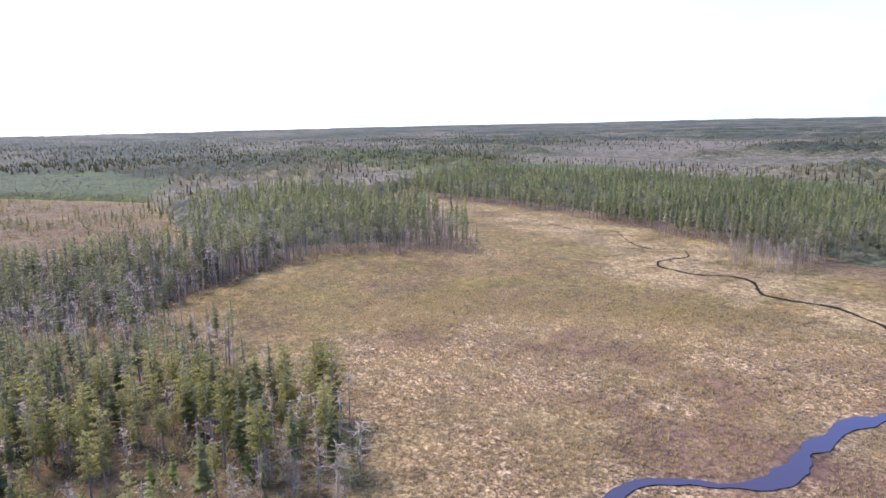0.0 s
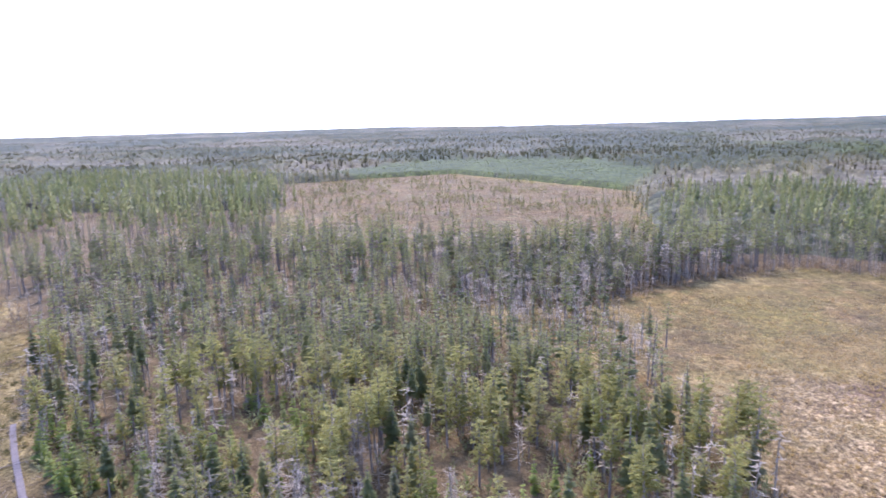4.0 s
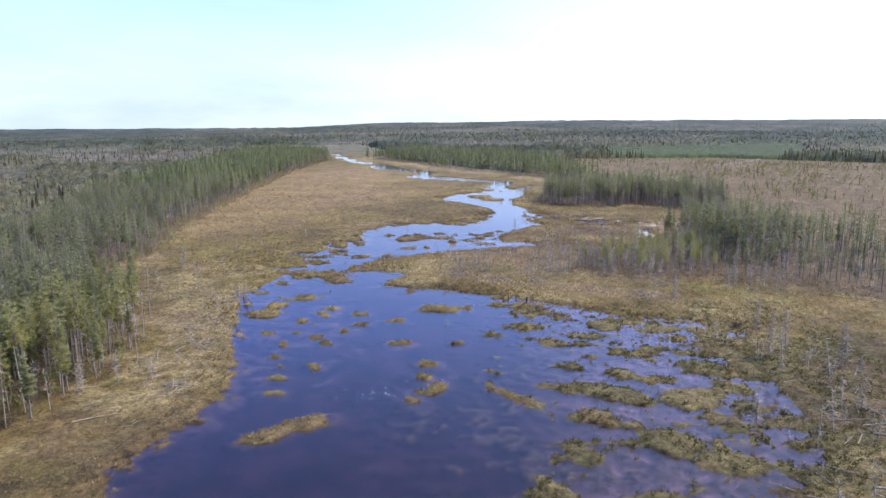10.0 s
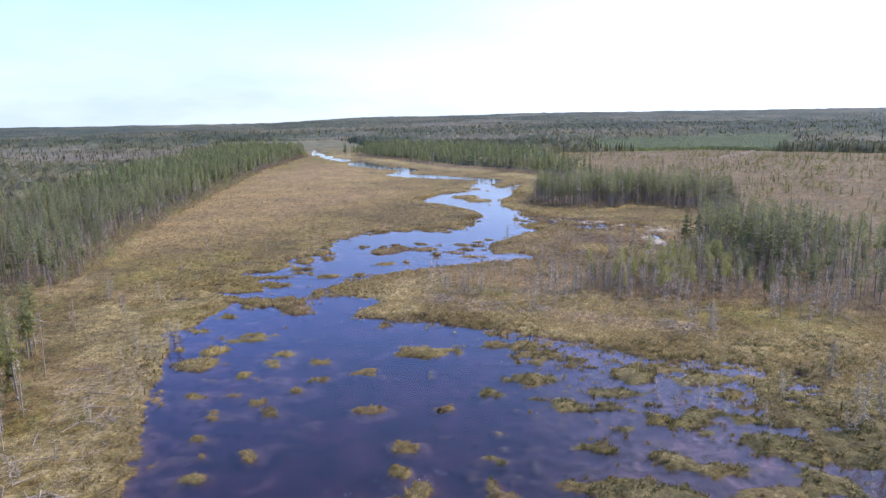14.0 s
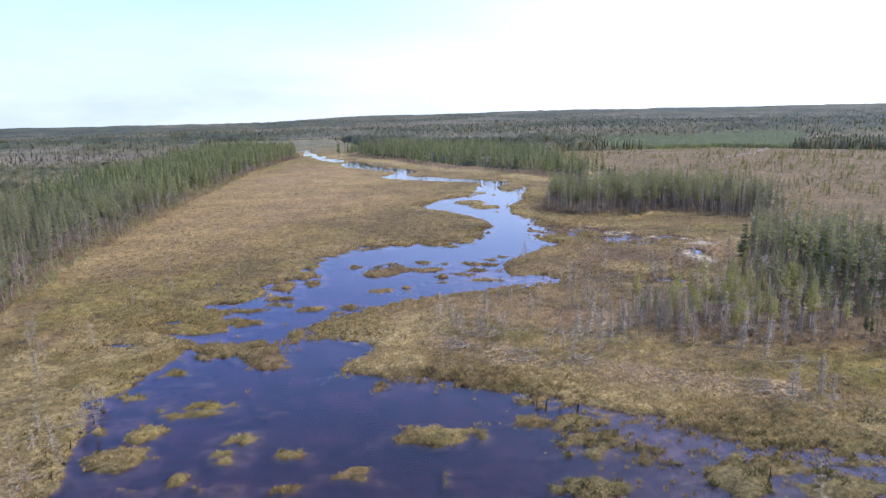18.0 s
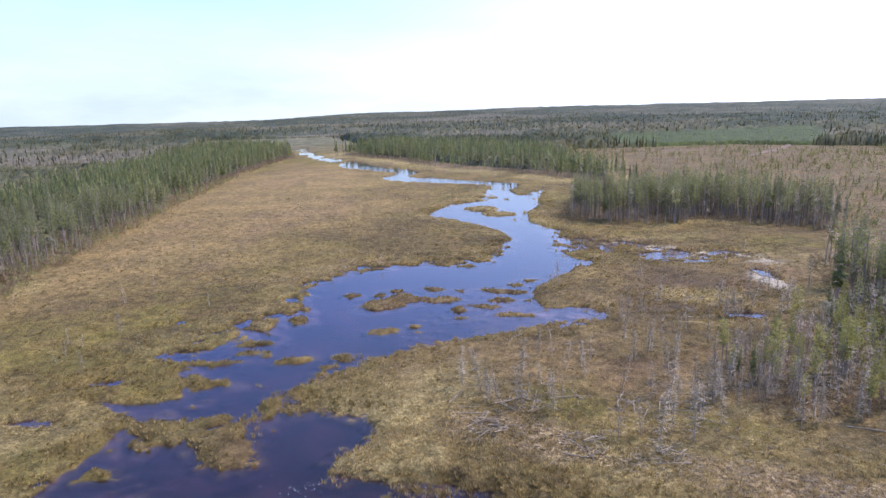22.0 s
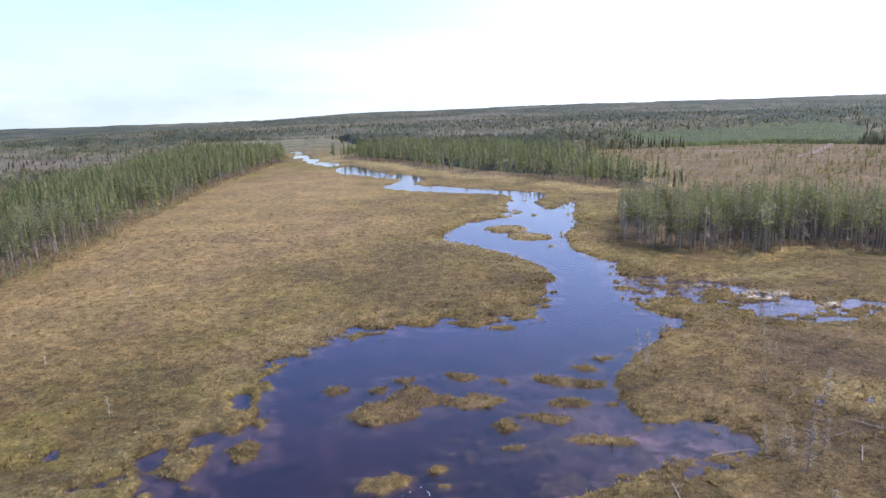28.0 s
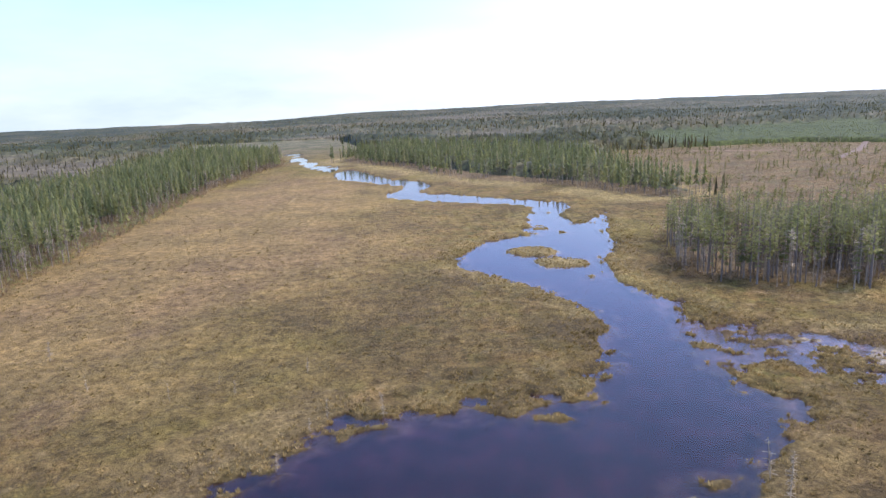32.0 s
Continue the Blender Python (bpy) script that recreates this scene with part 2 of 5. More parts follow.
# islands: x, y, length, width, turn
POND_ISLANDS = [(-19.2, 72.0, 3.0, 1.6, 24), (-15.3, 74.9, 3.2, 2.0, 26), (-23.3, 114.7, 0.9, 1.6, -2), (-19.5, 122.4, 1.4, 0.8, -2), (-20.6, 118.8, 1.0, 0.6, -2), (-12.9, 111.9, 1.3, 0.8, -2), (-6.8, 114.0, 0.9, 0.9, -2),
                (-15.4, 108.5, 1.0, 0.7, -2), (-27.9, 107.7, 1.3, 0.8, -2), (-23.1, 107.5, 1.3, 0.7, -2), (-19.5, 105.1, 0.8, 0.8, -2), (-17.5, 102.6, 0.9, 1.0, -2), (-23.6, 101.7, 1.1, 0.6, -2), (-23.0, 96.7, 1.2, 0.8, -2),
                (-17.6, 92.6, 0.9, 1.1, -2), (-21.4, 88.6, 1.5, 0.8, -2), (-20.8, 83.7, 1.3, 0.7, -2), (-25.4, 130.2, 2.6, 0.8, -3)]
POND_ISLANDS_NORTH = [(0.1, 120.4, 3.7, 2.2, -2), (-6.1, 102.4, 1.9, 1.4, -2), (-2.0, 93.5, 1.4, 1.2, -10), (-2.4, 88.6, 0.9, 1.8, -2), (-1.1, 84.4, 1.1, 2.6, -20), (-2.7, 83.4, 0.8, 0.8, -2), (-3.6, 80.6, 1.1, 0.8, 10),
                      (-5.7, 133.7, 1.3, 1.3, -6), (-25.9, 128.2, 2.8, 1.0, 5), (-32.8, 141.1, 1.5, 1.2, -6), (-31.1, 118.7, 2.8, 2.7, -5), (-30.2, 124.0, 2.1, 2.0, -5), (-19.1, 121.2, 1.5, 0.9, -5), (-13.5, 118.4, 1.2, 0.8, -5),
                      (-20.1, 117.3, 1.0, 0.7, -5), (-7.6, 113.0, 1.8, 0.6, -20), (-35.3, 124.8, 0.9, 0.9, -5), (-34.8, 133.4, 1.5, 0.9, -5), (-14.7, 50.3, 1.9, 1.1, -4)]
RIVER_ISLANDS = [(-19.3, 155.0, 1.6, 2.2, -6), (-19.5, 152.3, 0.9, 1.3, -5), (-17.1, 152.7, 1.2, 0.7, -21), (-28.2, 161.5, 3.0, 1.4, -6), (-18.9, 167.9, 2.6, 1.3, 15), (-12.7, 168.3, 1.3, 1.2, -7), (-24.8, 175.7, 1.6, 0.9, -7),
                 (-30.3, 168.5, 4.1, 0.9, 1), (-26.7, 175.5, 2.5, 1.2, 14), (-23.3, 170.6, 0.9, 1.1, -6), (-14.7, 165.2, 0.8, 0.7, -6), (-15.3, 163.3, 0.8, 0.6, -6), (-26.1, 171.3, 2.0, 0.7, -6), (-21.5, 186.1, 1.6, 1.4, -7), (-21.1, 184.4, 1.2, 0.7, -6)]
BEND_ISLANDS = [(-8.1, 192.2, 4.2, 2.7, 4), (-4.2, 195.3, 3.5, 2.3, -7), (1.7, 193.9, 3.0, 1.8, -7), (-4.8, 198.0, 2.0, 1.1, -7), (0.9, 200.9, 2.4, 1.4, -7), (-6.4, 200.9, 1.5, 0.8, -7), (-14.2, 198.3, 1.2, 1.1, -7),
                (-9.1, 198.0, 1.3, 0.7, -7), (4.6, 187.9, 1.4, 1.4, -6), (13.3, 198.0, 4.2, 1.5, -20), (12.0, 192.3, 2.7, 1.5, -7), (9.0, 189.1, 2.5, 0.9, -18), (4.2, 183.4, 1.3, 0.7, -6), (12.8, 184.1, 2.7, 1.0, -6),
                (5.5, 199.1, 1.0, 0.6, -7), (-2.8, 180.8, 1.0, 1.0, -6), (-2.4, 177.9, 0.7, 0.5, -6), (-7.3, 178.7, 2.4, 1.5, 20)]
UPPER_ISLANDS = [(15.7, 202.2, 1.7, 1.0, -7), (19.3, 205.0, 1.8, 0.8, -7), (19.4, 296.0, 5.6, 4.8, -20), (23.4, 285.0, 5.6, 4.0, -35), (26.5, 273.0, 1.0, 1.2, -11), (26.1, 323.4, 2.2, 2.0, -15), (30.2, 316.7, 1.4, 1.0, -15),
                 (33.3, 348.6, 1.0, 1.6, -17), (7.8, 218.1, 1.8, 1.0, -7), (-10.7, 218.0, 1.7, 0.8, 3), (31.4, 236.0, 1.8, 1.4, -9), (34.0, 233.6, 2.4, 0.8, -39), (46.6, 232.1, 2.5, 1.2, -47), (43.6, 227.8, 1.6, 1.1, -8), (45.0, 224.2, 1.8, 1.1, -8)]
TUSSOCKS = [(14.6, 110.1, 3.0, 1.5, -8), (17.1, 101.8, 2.1, 1.5, -8), (17, 118.6, 3.4, 1.3, -4), (11, 122.6, 1.8, 0.9, 0), (23.3, 104.7, 3.2, 1.3, -10), (27.2, 110.4, 2.7, 2.8, -2), (26.3, 98.0, 2.2, 1.1, -2), (35.4, 108.1, 3.9, 1.9, -2),
            (24.5, 89.2, 2.0, 1.7, -20), (27.8, 87.1, 3.0, 1.2, -10), (17.6, 91.8, 1.7, 1.2, -10), (8.8, 82.0, 5.6, 1.2, -52), (15.3, 84.2, 3.1, 1.1, -24), (21.5, 82.2, 5.4, 2.6, -35), (18.5, 74.6, 4.2, 1.4, -20), (30.4, 79.8, 3.6, 2.4, -22)]
TUSSOCKS_SOUTH = [(36.3, 90.4, 4.4, 2.9, -35), (24.2, 69.6, 3.6, 3.0, -20), (14.1, 67.0, 1.9, 1.8, -5), (19.3, 69.3, 1.9, 0.9, -5), (28.8, 65.2, 3.6, 2.6, -5), (40.0, 97.5, 2.0, 1.4, -5), (6.8, 90.0, 1.1, 0.6, -2),
                  (10.6, 60.2, 3.8, 0.9, -60), (18.6, 56.8, 6.7, 3.2, -4), (9.5, 54.2, 2.6, 0.9, -4), (17.4, 76.4, 1.9, 1.5, -5), (32.1, 81.2, 2.9, 2.0, -5), (20, 49.2, 3.6, 1.3, -4), (33, 73, 2.2, 1.6, -20), (37, 84, 2.4, 1.6, -30), (37, 78, 2, 1.4, 0)]
ISLANDS = POND_ISLANDS + POND_ISLANDS_NORTH + RIVER_ISLANDS + BEND_ISLANDS + UPPER_ISLANDS + TUSSOCKS + TUSSOCKS_SOUTH

FOREST_WEST = [(-48, 60), (-50, 78), (-45, 93), (-46, 103), (-52, 116), (-66, 135), (-76, 153), (-72, 174), (-82, 222), (-84, 266), (-88, 320), (-92, 430),
               (-92, 500), (-86, 560), (-100, 640), (-180, 660), (-172, 546), (-157, 389), (-145, 289), (-134, 227), (-128, 190), (-112, 130), (-120, 60)]
FOREST_EAST = [(24, -26), (28, 12), (33, 28), (40, 38), (50, 46), (58, 54), (81, 74), (92, 88), (104, 104), (90, 113), (78, 125), (65, 135), (55, 139), (41, 144), (29, 151),
               (34, 158), (48, 164), (60, 172), (69, 193), (80, 212), (98, 205), (104, 186), (116, 178), (135, 166), (170, 168), (205, 184), (240, 220),
               (330, 330), (420, 300), (380, 150), (330, 110), (184, 66), (160, 24), (155, 0), (140, -4), (106, 8), (84, -8), (66, -26), (40, -32)]
WOOD_SOUTH = [(107, 12), (100, -8), (100, -20), (111, -33), (125, -57), (132, -70), (122, -88), (106, -101), (142, -120), (180, -138), (240, -148), (300, -120), (250, -60),
              (170, -48), (156, -34), (155, 2)]
FOREST_SOUTH = [(260, -150), (238, -157), (191, -163), (144, -163), (110, -161), (82, -157), (74, -150), (49, -141), (31, -141), (0, -146), (-10, -200), (150, -300), (330, -260)]
GROVE = [(41, 270), (46, 263), (65, 257), (77, 261), (92, 247), (104, 240), (112, 262), (90, 292), (70, 304), (52, 312), (45, 290)]
NEAR_WOOD = [(24, -26), (28, 12), (34, 26), (60, 30), (86, 18), (84, -8), (66, -26), (40, -32)]
LOW_GROVE = [(27, 150), (40, 142), (56, 138), (70, 150), (66, 178), (50, 168), (34, 160)]
WOOD_NORTH = [(-58, 570), (-22, 520), (4, 462), (20, 434), (48, 400), (72, 360), (90, 368), (84, 420), (90, 520), (60, 600), (-20, 680)]
CLEARING_EAST = [(158, 0), (160, 24), (184, 62), (366, 132), (420, 40), (300, -52), (170, -44)]
CLEARING_NORTH = [(104, 192), (118, 182), (140, 176), (205, 190), (238, 228), (300, 380), (330, 480), (230, 560), (120, 560), (96, 500), (88, 420), (94, 360), (74, 330), (72, 306), (92, 292), (112, 262), (96, 224)]
PLANTATIONS = [[(150, 575), (262, 522), (330, 600), (420, 790), (180, 710)], [(320, 46), (300, -56), (380, -85), (520, -60), (560, 60), (440, 130)],
               [(350, -311), (288, -340), (150, -290), (240, -250), (360, -240)]]
MEADOW_SEDGE = [(26, -40), (60, -44), (80, -54), (84, -70), (60, -96), (30, -104), (-20, -100), (-40, -60), (-10, -20)]


def water_field(x, y):
    """Positive where there is open water, in metres from the bank."""
    wx = x + 1.5 * (fbm(x, y, 4.5, 1) - 0.5) + 0.9 * (grain(x, y, 1.2, 4) - 0.5)
    wy = y + 1.5 * (fbm(x, y, 4.5, 2) - 0.5) + 0.9 * (grain(x, y, 1.2, 5) - 0.5)
    d = np.full(np.shape(x), -40.0)
    k = (x > -60) & (x < 90) & (y > 20) & (y < 540)
    d[k] = np.maximum(inside(wx[k], wy[k], SHORE), np.minimum(inside(wx[k], wy[k], SIDE_POOL), 5 * (fbm(x[k], y[k] * 1.7, 4.0, 3) - 0.41 - 0.07 * step(38, 46, x[k]))))
    d = np.maximum(d, np.minimum(along(wx, wy, FAR_RIVER), 14 * (fbm(x * 1.4, y * 0.7, 12, 2) - 0.40)))
    d = np.maximum(d, along(wx, wy, DAM_POOL))
    d = np.maximum(d, mounds(wx, wy, PUDDLES))
    # reedy shallows on the pond's east side break up into many small islets
    ragged = fbm(x * 0.75, y * 1.5, 4.2, 5, 4)
    share = np.interp(x - 0.06 * (y - 80), (9, 16, 23, 31, 37, 43, 50), (-0.3, -0.05, 0.14, 0.34, 0.58, 0.80, 1.0))
    share = np.where(y > 98, np.maximum(share, 0.36 * step(8, 16, x) * step(98, 112, y)), share) * step(25, 40, y)
    islets = 6 * (ragged - (0.78 - 0.42 * share))
    d = np.where((y > 30) & (y < 140) & (x > 1) & (x < 60), np.minimum(d, -islets), d)
    # scattered small tufts in the open pond and along the banks
    tufts = 5 * (fbm(x * 0.8, y * 1.3, 2.4, 6) - 0.80) - 2.5 * step(-14, -4, x + 0.08 * (y - 90)) - 3 * step(100, 60, y) - 6 * step(180, 205, y)
    fringe = 4 * (fbm(x, y * 1.3, 2.6, 7) - 0.60) - 0.7 * np.abs(d - 0.9) - 9 * (y < 20)
    d = np.where(y > 20, np.minimum(d, -np.maximum(tufts, fringe)), d)
    inlets = 5 * (fbm(x, y * 1.4, 2.6, 2) - 0.69) - 0.45 * np.maximum(-d - 0.5, 0) - 3 * step(300, 330, y) - 9 * (y < 20)
    d = np.where((d < 0) & (d > -6), np.maximum(d, inlets), d)
    ragged_edge = 0.5 * (grain(x, y, 0.9, 6) - 0.5)
    return np.where((y > 30) & (y < 380) & (x > -60) & (x < 90), np.minimum(d, -mounds(wx, wy, ISLANDS) - ragged_edge), d)


def hills(x, y):
    """The slow rise of the land far off."""
    r = np.hypot(x, y - 80)
    west = step(-150, -1100, x)
    rise = step(700, 3000, r) * (9 * (fbm(x, y, 900, 3) - 0.45)) + step(3000, 4700, r) * 12 * (0.2 + fbm(x, y, 1400, 6))
    return rise * (1 - west) - 26 * west * step(300, 2400, r) - 12 * step(600, 2600, r) * step(900, -300, y)


def ground_z(x, y):
    if np.ndim(x) == 0:
        return ground_z(np.array([x], float), np.array([y], float))[0]
    x, y = np.asarray(x, float), np.asarray(y, float)
    d = -water_field(x, y)
    z = np.where(d < 0, np.maximum(d * 0.9, -1.0), np.minimum(d * 0.30, 0.28))
    mottle = 0.5 * fbm(x, y * 1.2, 3.2, 1, 3) + 0.5 * fbm(x, y, 0.9, 4, 2)
    mats = step(0.47 - 0.05 * step(10, 26, x), 0.68, mottle) * np.maximum(step(-12, 6, x + 0.45 * (y - 62)) * step(100, 74, y) + step(4, 18, x) * step(135, 110, y) + step(-8, 0, x) * step(164, 170, y) * step(202, 190, y), 0.5 * step(-22, -28, x)) * step(20, 50, y)
    mats = np.clip(mats, 0, 1)
    z = np.where(d < 0, np.maximum(z, -1.0 + 0.86 * mats), z)
    land = step(0.0, 1.5, d)
    z = z + land * (0.55 * (fbm(x, y, 2.4, 2) - 0.5) + 0.5 * (fbm(x, y, 40, 5) - 0.5)) + 0.12 * land
    rise = step(20, 160, inside(x, y, CLEARING_NORTH)) + step(10, 90, inside(x, y, CLEARING_EAST))
    hollow = np.maximum(along(x, y, CREEK), along(x, y, BROOK))
    z = z + (0.38 - z) * step(-9, -3, hollow)
    return np.where(d > 0, np.maximum(z, 0.03 + 0.05 * np.minimum(d, 1)), z) + 2.0 * rise + hills(x, y)


# ---- materials ----
def material(name, rough=0.9):
    m = bpy.data.materials.new(name)
    m.use_nodes = True
    shader = m.node_tree.nodes["Principled BSDF"]
    shader.inputs["Roughness"].default_value = rough
    shader.inputs["Specular IOR Level"].default_value = 0.2
    return m, m.node_tree.nodes, m.node_tree.links, shader


def ramp(nodes, links, source, stops):
    node = nodes.new("ShaderNodeValToRGB")
    ends = node.color_ramp.elements
    while len(ends) < len(stops):
        ends.new(0.5)
    for e, (at, colour) in zip(ends, stops):
        e.position, e.color = at, (*colour, 1)
    links.new(source, node.inputs["Fac"])
    return node.outputs["Color"]


def noisy(nodes, links, size, detail=4.0, rough=0.6, coords=None):
    node = nodes.new("ShaderNodeTexNoise")
    node.inputs["Scale"].default_value, node.inputs["Detail"].default_value, node.inputs["Roughness"].default_value = 1 / size, detail, rough
    if coords is None:
        coords = nodes.new("ShaderNodeTexCoord").outputs["Object"]
    links.new(coords, node.inputs["Vector"])
    return node.outputs["Fac"]


def blend(nodes, links, fac, a, b, mode="MIX"):
    node = nodes.new("ShaderNodeMix")
    node.data_type, node.blend_type = "RGBA", mode
    for socket, value in ((node.inputs[0], fac), (node.inputs[6], a), (node.inputs[7], b)):
        if isinstance(value, (int, float)):
            socket.default_value = value
        elif isinstance(value, tuple):
            socket.default_value = (*value, 1)
        else:
            links.new(value, socket)
    return node.outputs[2]


def relief(nodes, links, shader, height, strength, distance):
    bump = nodes.new("ShaderNodeBump")
    bump.inputs["Strength"].default_value, bump.inputs["Distance"].default_value = strength, distance
    links.new(height, bump.inputs["Height"])
    links.new(bump.outputs["Normal"], shader.inputs["Normal"])


def masked(nodes, name):
    node = nodes.new("ShaderNodeAttribute")
    node.attribute_name = name
    return node.outputs["Fac"]


def make_ground_material():
    m, n, k, shader = material("bog_ground", 0.95)
    fine, mid, wide = noisy(n, k, 0.42, 7, 0.85), noisy(n, k, 5.0, 6, 0.65), noisy(n, k, 25.0, 3)
    moss = ramp(n, k, fine, [(0.30, (0.038, 0.027, 0.010)), (0.5, (0.138, 0.094, 0.031)), (0.72, (0.24, 0.166, 0.062))])
    moss = blend(n, k, ramp(n, k, mid, [(0.40, (0, 0, 0)), (0.62, (1, 1, 1))]), moss, ramp(n, k, fine, [(0.3, (0.075, 0.058, 0.016)), (0.7, (0.172, 0.130, 0.040))]))
    for size, turn, start, end, low, high, share in ((6.5, 0.6, 0.50, 0.64, (0.122, 0.072, 0.026), (0.300, 0.188, 0.076), 0.75), (4.2, 1.9, 0.52, 0.66, (0.062, 0.062, 0.014), (0.175, 0.152, 0.042), 0.75),
                                              (3.0, 2.7, 0.56, 0.68, (0.150, 0.110, 0.052), (0.400, 0.305, 0.165), 0.65), (2.4, 4.1, 0.56, 0.70, (0.040, 0.028, 0.014), (0.120, 0.082, 0.042), 0.7)):
        shift = n.new("ShaderNodeMapping")
        shift.inputs["Location"].default_value = (37 * turn, 53 * turn, 0)
        shift.inputs["Rotation"].default_value = (0, 0, turn)
        k.new(n.new("ShaderNodeTexCoord").outputs["Object"], shift.inputs["Vector"])
        where = ramp(n, k, noisy(n, k, size, 6, 0.65, shift.outputs["Vector"]), [(start, (0, 0, 0)), (end, (share,) * 3)])
        moss = blend(n, k, where, moss, ramp(n, k, fine, [(0.3, low), (0.7, high)]))
    rust = ramp(n, k, fine, [(0.3, (0.138, 0.090, 0.036)), (0.7, (0.300, 0.208, 0.094))])
    straw = ramp(n, k, fine, [(0.34, (0.085, 0.060, 0.022)), (0.5, (0.235, 0.178, 0.076)), (0.66, (0.44, 0.345, 0.170))])
    heath = ramp(n, k, fine, [(0.3, (0.085, 0.050, 0.034)), (0.7, (0.21, 0.130, 0.085))])
    litter = ramp(n, k, fine, [(0.3, (0.066, 0.047, 0.025)), (0.7, (0.205, 0.146, 0.082))])
    slash = ramp(n, k, fine, [(0.3, (0.080, 0.051, 0.022)), (0.55, (0.150, 0.098, 0.044)), (0.75, (0.250, 0.170, 0.084))])
    slash = blend(n, k, ramp(n, k, noisy(n, k, 9.0, 6, 0.75), [(0.46, (0, 0, 0)), (0.60, (0.8, 0.8, 0.8))]), slash, ramp(n, k, fine, [(0.3, (0.062, 0.054, 0.022)), (0.7, (0.168, 0.138, 0.060))]))
    slash = blend(n, k, ramp(n, k, noisy(n, k, 2.2, 5, 0.8), [(0.50, (0, 0, 0)), (0.66, (0.75, 0.75, 0.75))]), slash, ramp(n, k, fine, [(0.3, (0.13, 0.098, 0.062)), (0.7, (0.29, 0.224, 0.150))]))
    peat = ramp(n, k, mid, [(0.35, (0.0100, 0.0034, 0.0100)), (0.7, (0.032, 0.014, 0.027))])
    marsh = ramp(n, k, fine, [(0.30, (0.024, 0.017, 0.009)), (0.50, (0.096, 0.067, 0.028)), (0.70, (0.200, 0.142, 0.062))])
    leather = ramp(n, k, fine, [(0.30, (0.042, 0.035, 0.014)), (0.50, (0.110, 0.092, 0.036)), (0.72, (0.200, 0.163, 0.068))])
    sphagnum = ramp(n, k, fine, [(0.3, (0.090, 0.074, 0.016)), (0.7, (0.225, 0.180, 0.048))])
    weed = ramp(n, k, noisy(n, k, 0.25, 5, 0.8), [(0.38, (0.012, 0.009, 0.008)), (0.66, (0.125, 0.092, 0.062))])
    mud = ramp(n, k, mid, [(0.35, (0.092, 0.067, 0.076)), (0.7, (0.180, 0.138, 0.146))])
    blades = noisy(n, k, 0.58, 4, 0.9)
    meadow = ramp(n, k, blades, [(0.40, (0.085, 0.050, 0.032)), (0.49, (0.225, 0.155, 0.090)), (0.56, (0.390, 0.285, 0.165)), (0.66, (0.610, 0.460, 0.280))])
    silt = ramp(n, k, fine, [(0.3, (0.24, 0.195, 0.150)), (0.7, (0.52, 0.455, 0.385))])
    far = ramp(n, k, wide, [(0.35, (0.075, 0.080, 0.040)), (0.6, (0.15, 0.130, 0.080))])
    colour = moss
    for name, tone in (("rust", rust), ("sphagnum", sphagnum), ("marsh", marsh), ("leather", leather), ("straw", straw), ("meadow", meadow), ("heath", heath), ("slash", slash), ("litter", litter), ("silt", silt), ("far", far), ("peat", peat), ("mud", mud), ("weed", weed)):
        colour = blend(n, k, masked(n, name), colour, tone)
    clump, sweep = noisy(n, k, 1.9, 5, 0.7), noisy(n, k, 14.0, 4, 0.6)
    colour = blend(n, k, 1.0, colour, ramp(n, k, clump, [(0.36, (0.62, 0.60, 0.58)), (0.50, (1.0, 1.0, 1.0)), (0.66, (1.38, 1.36, 1.36))]), "MULTIPLY")
    colour = blend(n, k, 1.0, colour, ramp(n, k, sweep, [(0.36, (0.90, 0.86, 0.74)), (0.64, (1.30, 1.21, 0.98))]), "MULTIPLY")
    colour = blend(n, k, 1.0, colour, ramp(n, k, blades, [(0.40, (0.74, 0.73, 0.72)), (0.50, (1.0, 1.0, 1.0)), (0.60, (1.27, 1.26, 1.25))]), "MULTIPLY")
    k.new(colour, shader.inputs["Base Color"])
    relief(n, k, shader, fine, 1.0, 0.30)
    return m


def make_water_material():
    m, n, k, shader = material("bog_water", 0.085)
    shader.inputs["Base Color"].default_value = (0.55, 0.45, 0.56, 1)
    shader.inputs["Transmission Weight"].default_value = 1.0
    shader.inputs["IOR"].default_value = 1.33
    shader.inputs["Specular IOR Level"].default_value = 0.5
    relief(n, k, shader, noisy(n, k, 0.4, 3), 0.03, 0.05)
    return m


def make_needle_material(name, low, high, joined=False, bare=(0.16, 0.14, 0.12), thin=0.62):
    m, n, k, shader = material(name, 0.8)
    own = masked(n, "tint") if joined else n.new("ShaderNodeObjectInfo").outputs["Random"]
    tone = ramp(n, k, own, [(0.0, low), (0.8, high), (1.0, tuple(0.55 * a + 0.45 * b for a, b in zip(high, bare)))])
    fine = noisy(n, k, 0.35, 4, 0.7)
    tone = blend(n, k, 1.0, tone, ramp(n, k, fine, [(0.25, (0.71, 0.68, 0.60)), (0.7, (1.42, 1.35, 1.12))]), "MULTIPLY")
    k.new(tone, shader.inputs["Base Color"])
    glow, mix = n.new("ShaderNodeBsdfTranslucent"), n.new("ShaderNodeMixShader")
    k.new(tone, glow.inputs["Color"])
    mix.inputs["Fac"].default_value = thin
    k.new(shader.outputs["BSDF"], mix.inputs[1])
    k.new(glow.outputs["BSDF"], mix.inputs[2])
    k.new(mix.outputs["Shader"], n["Material Output"].inputs["Surface"])
    return m


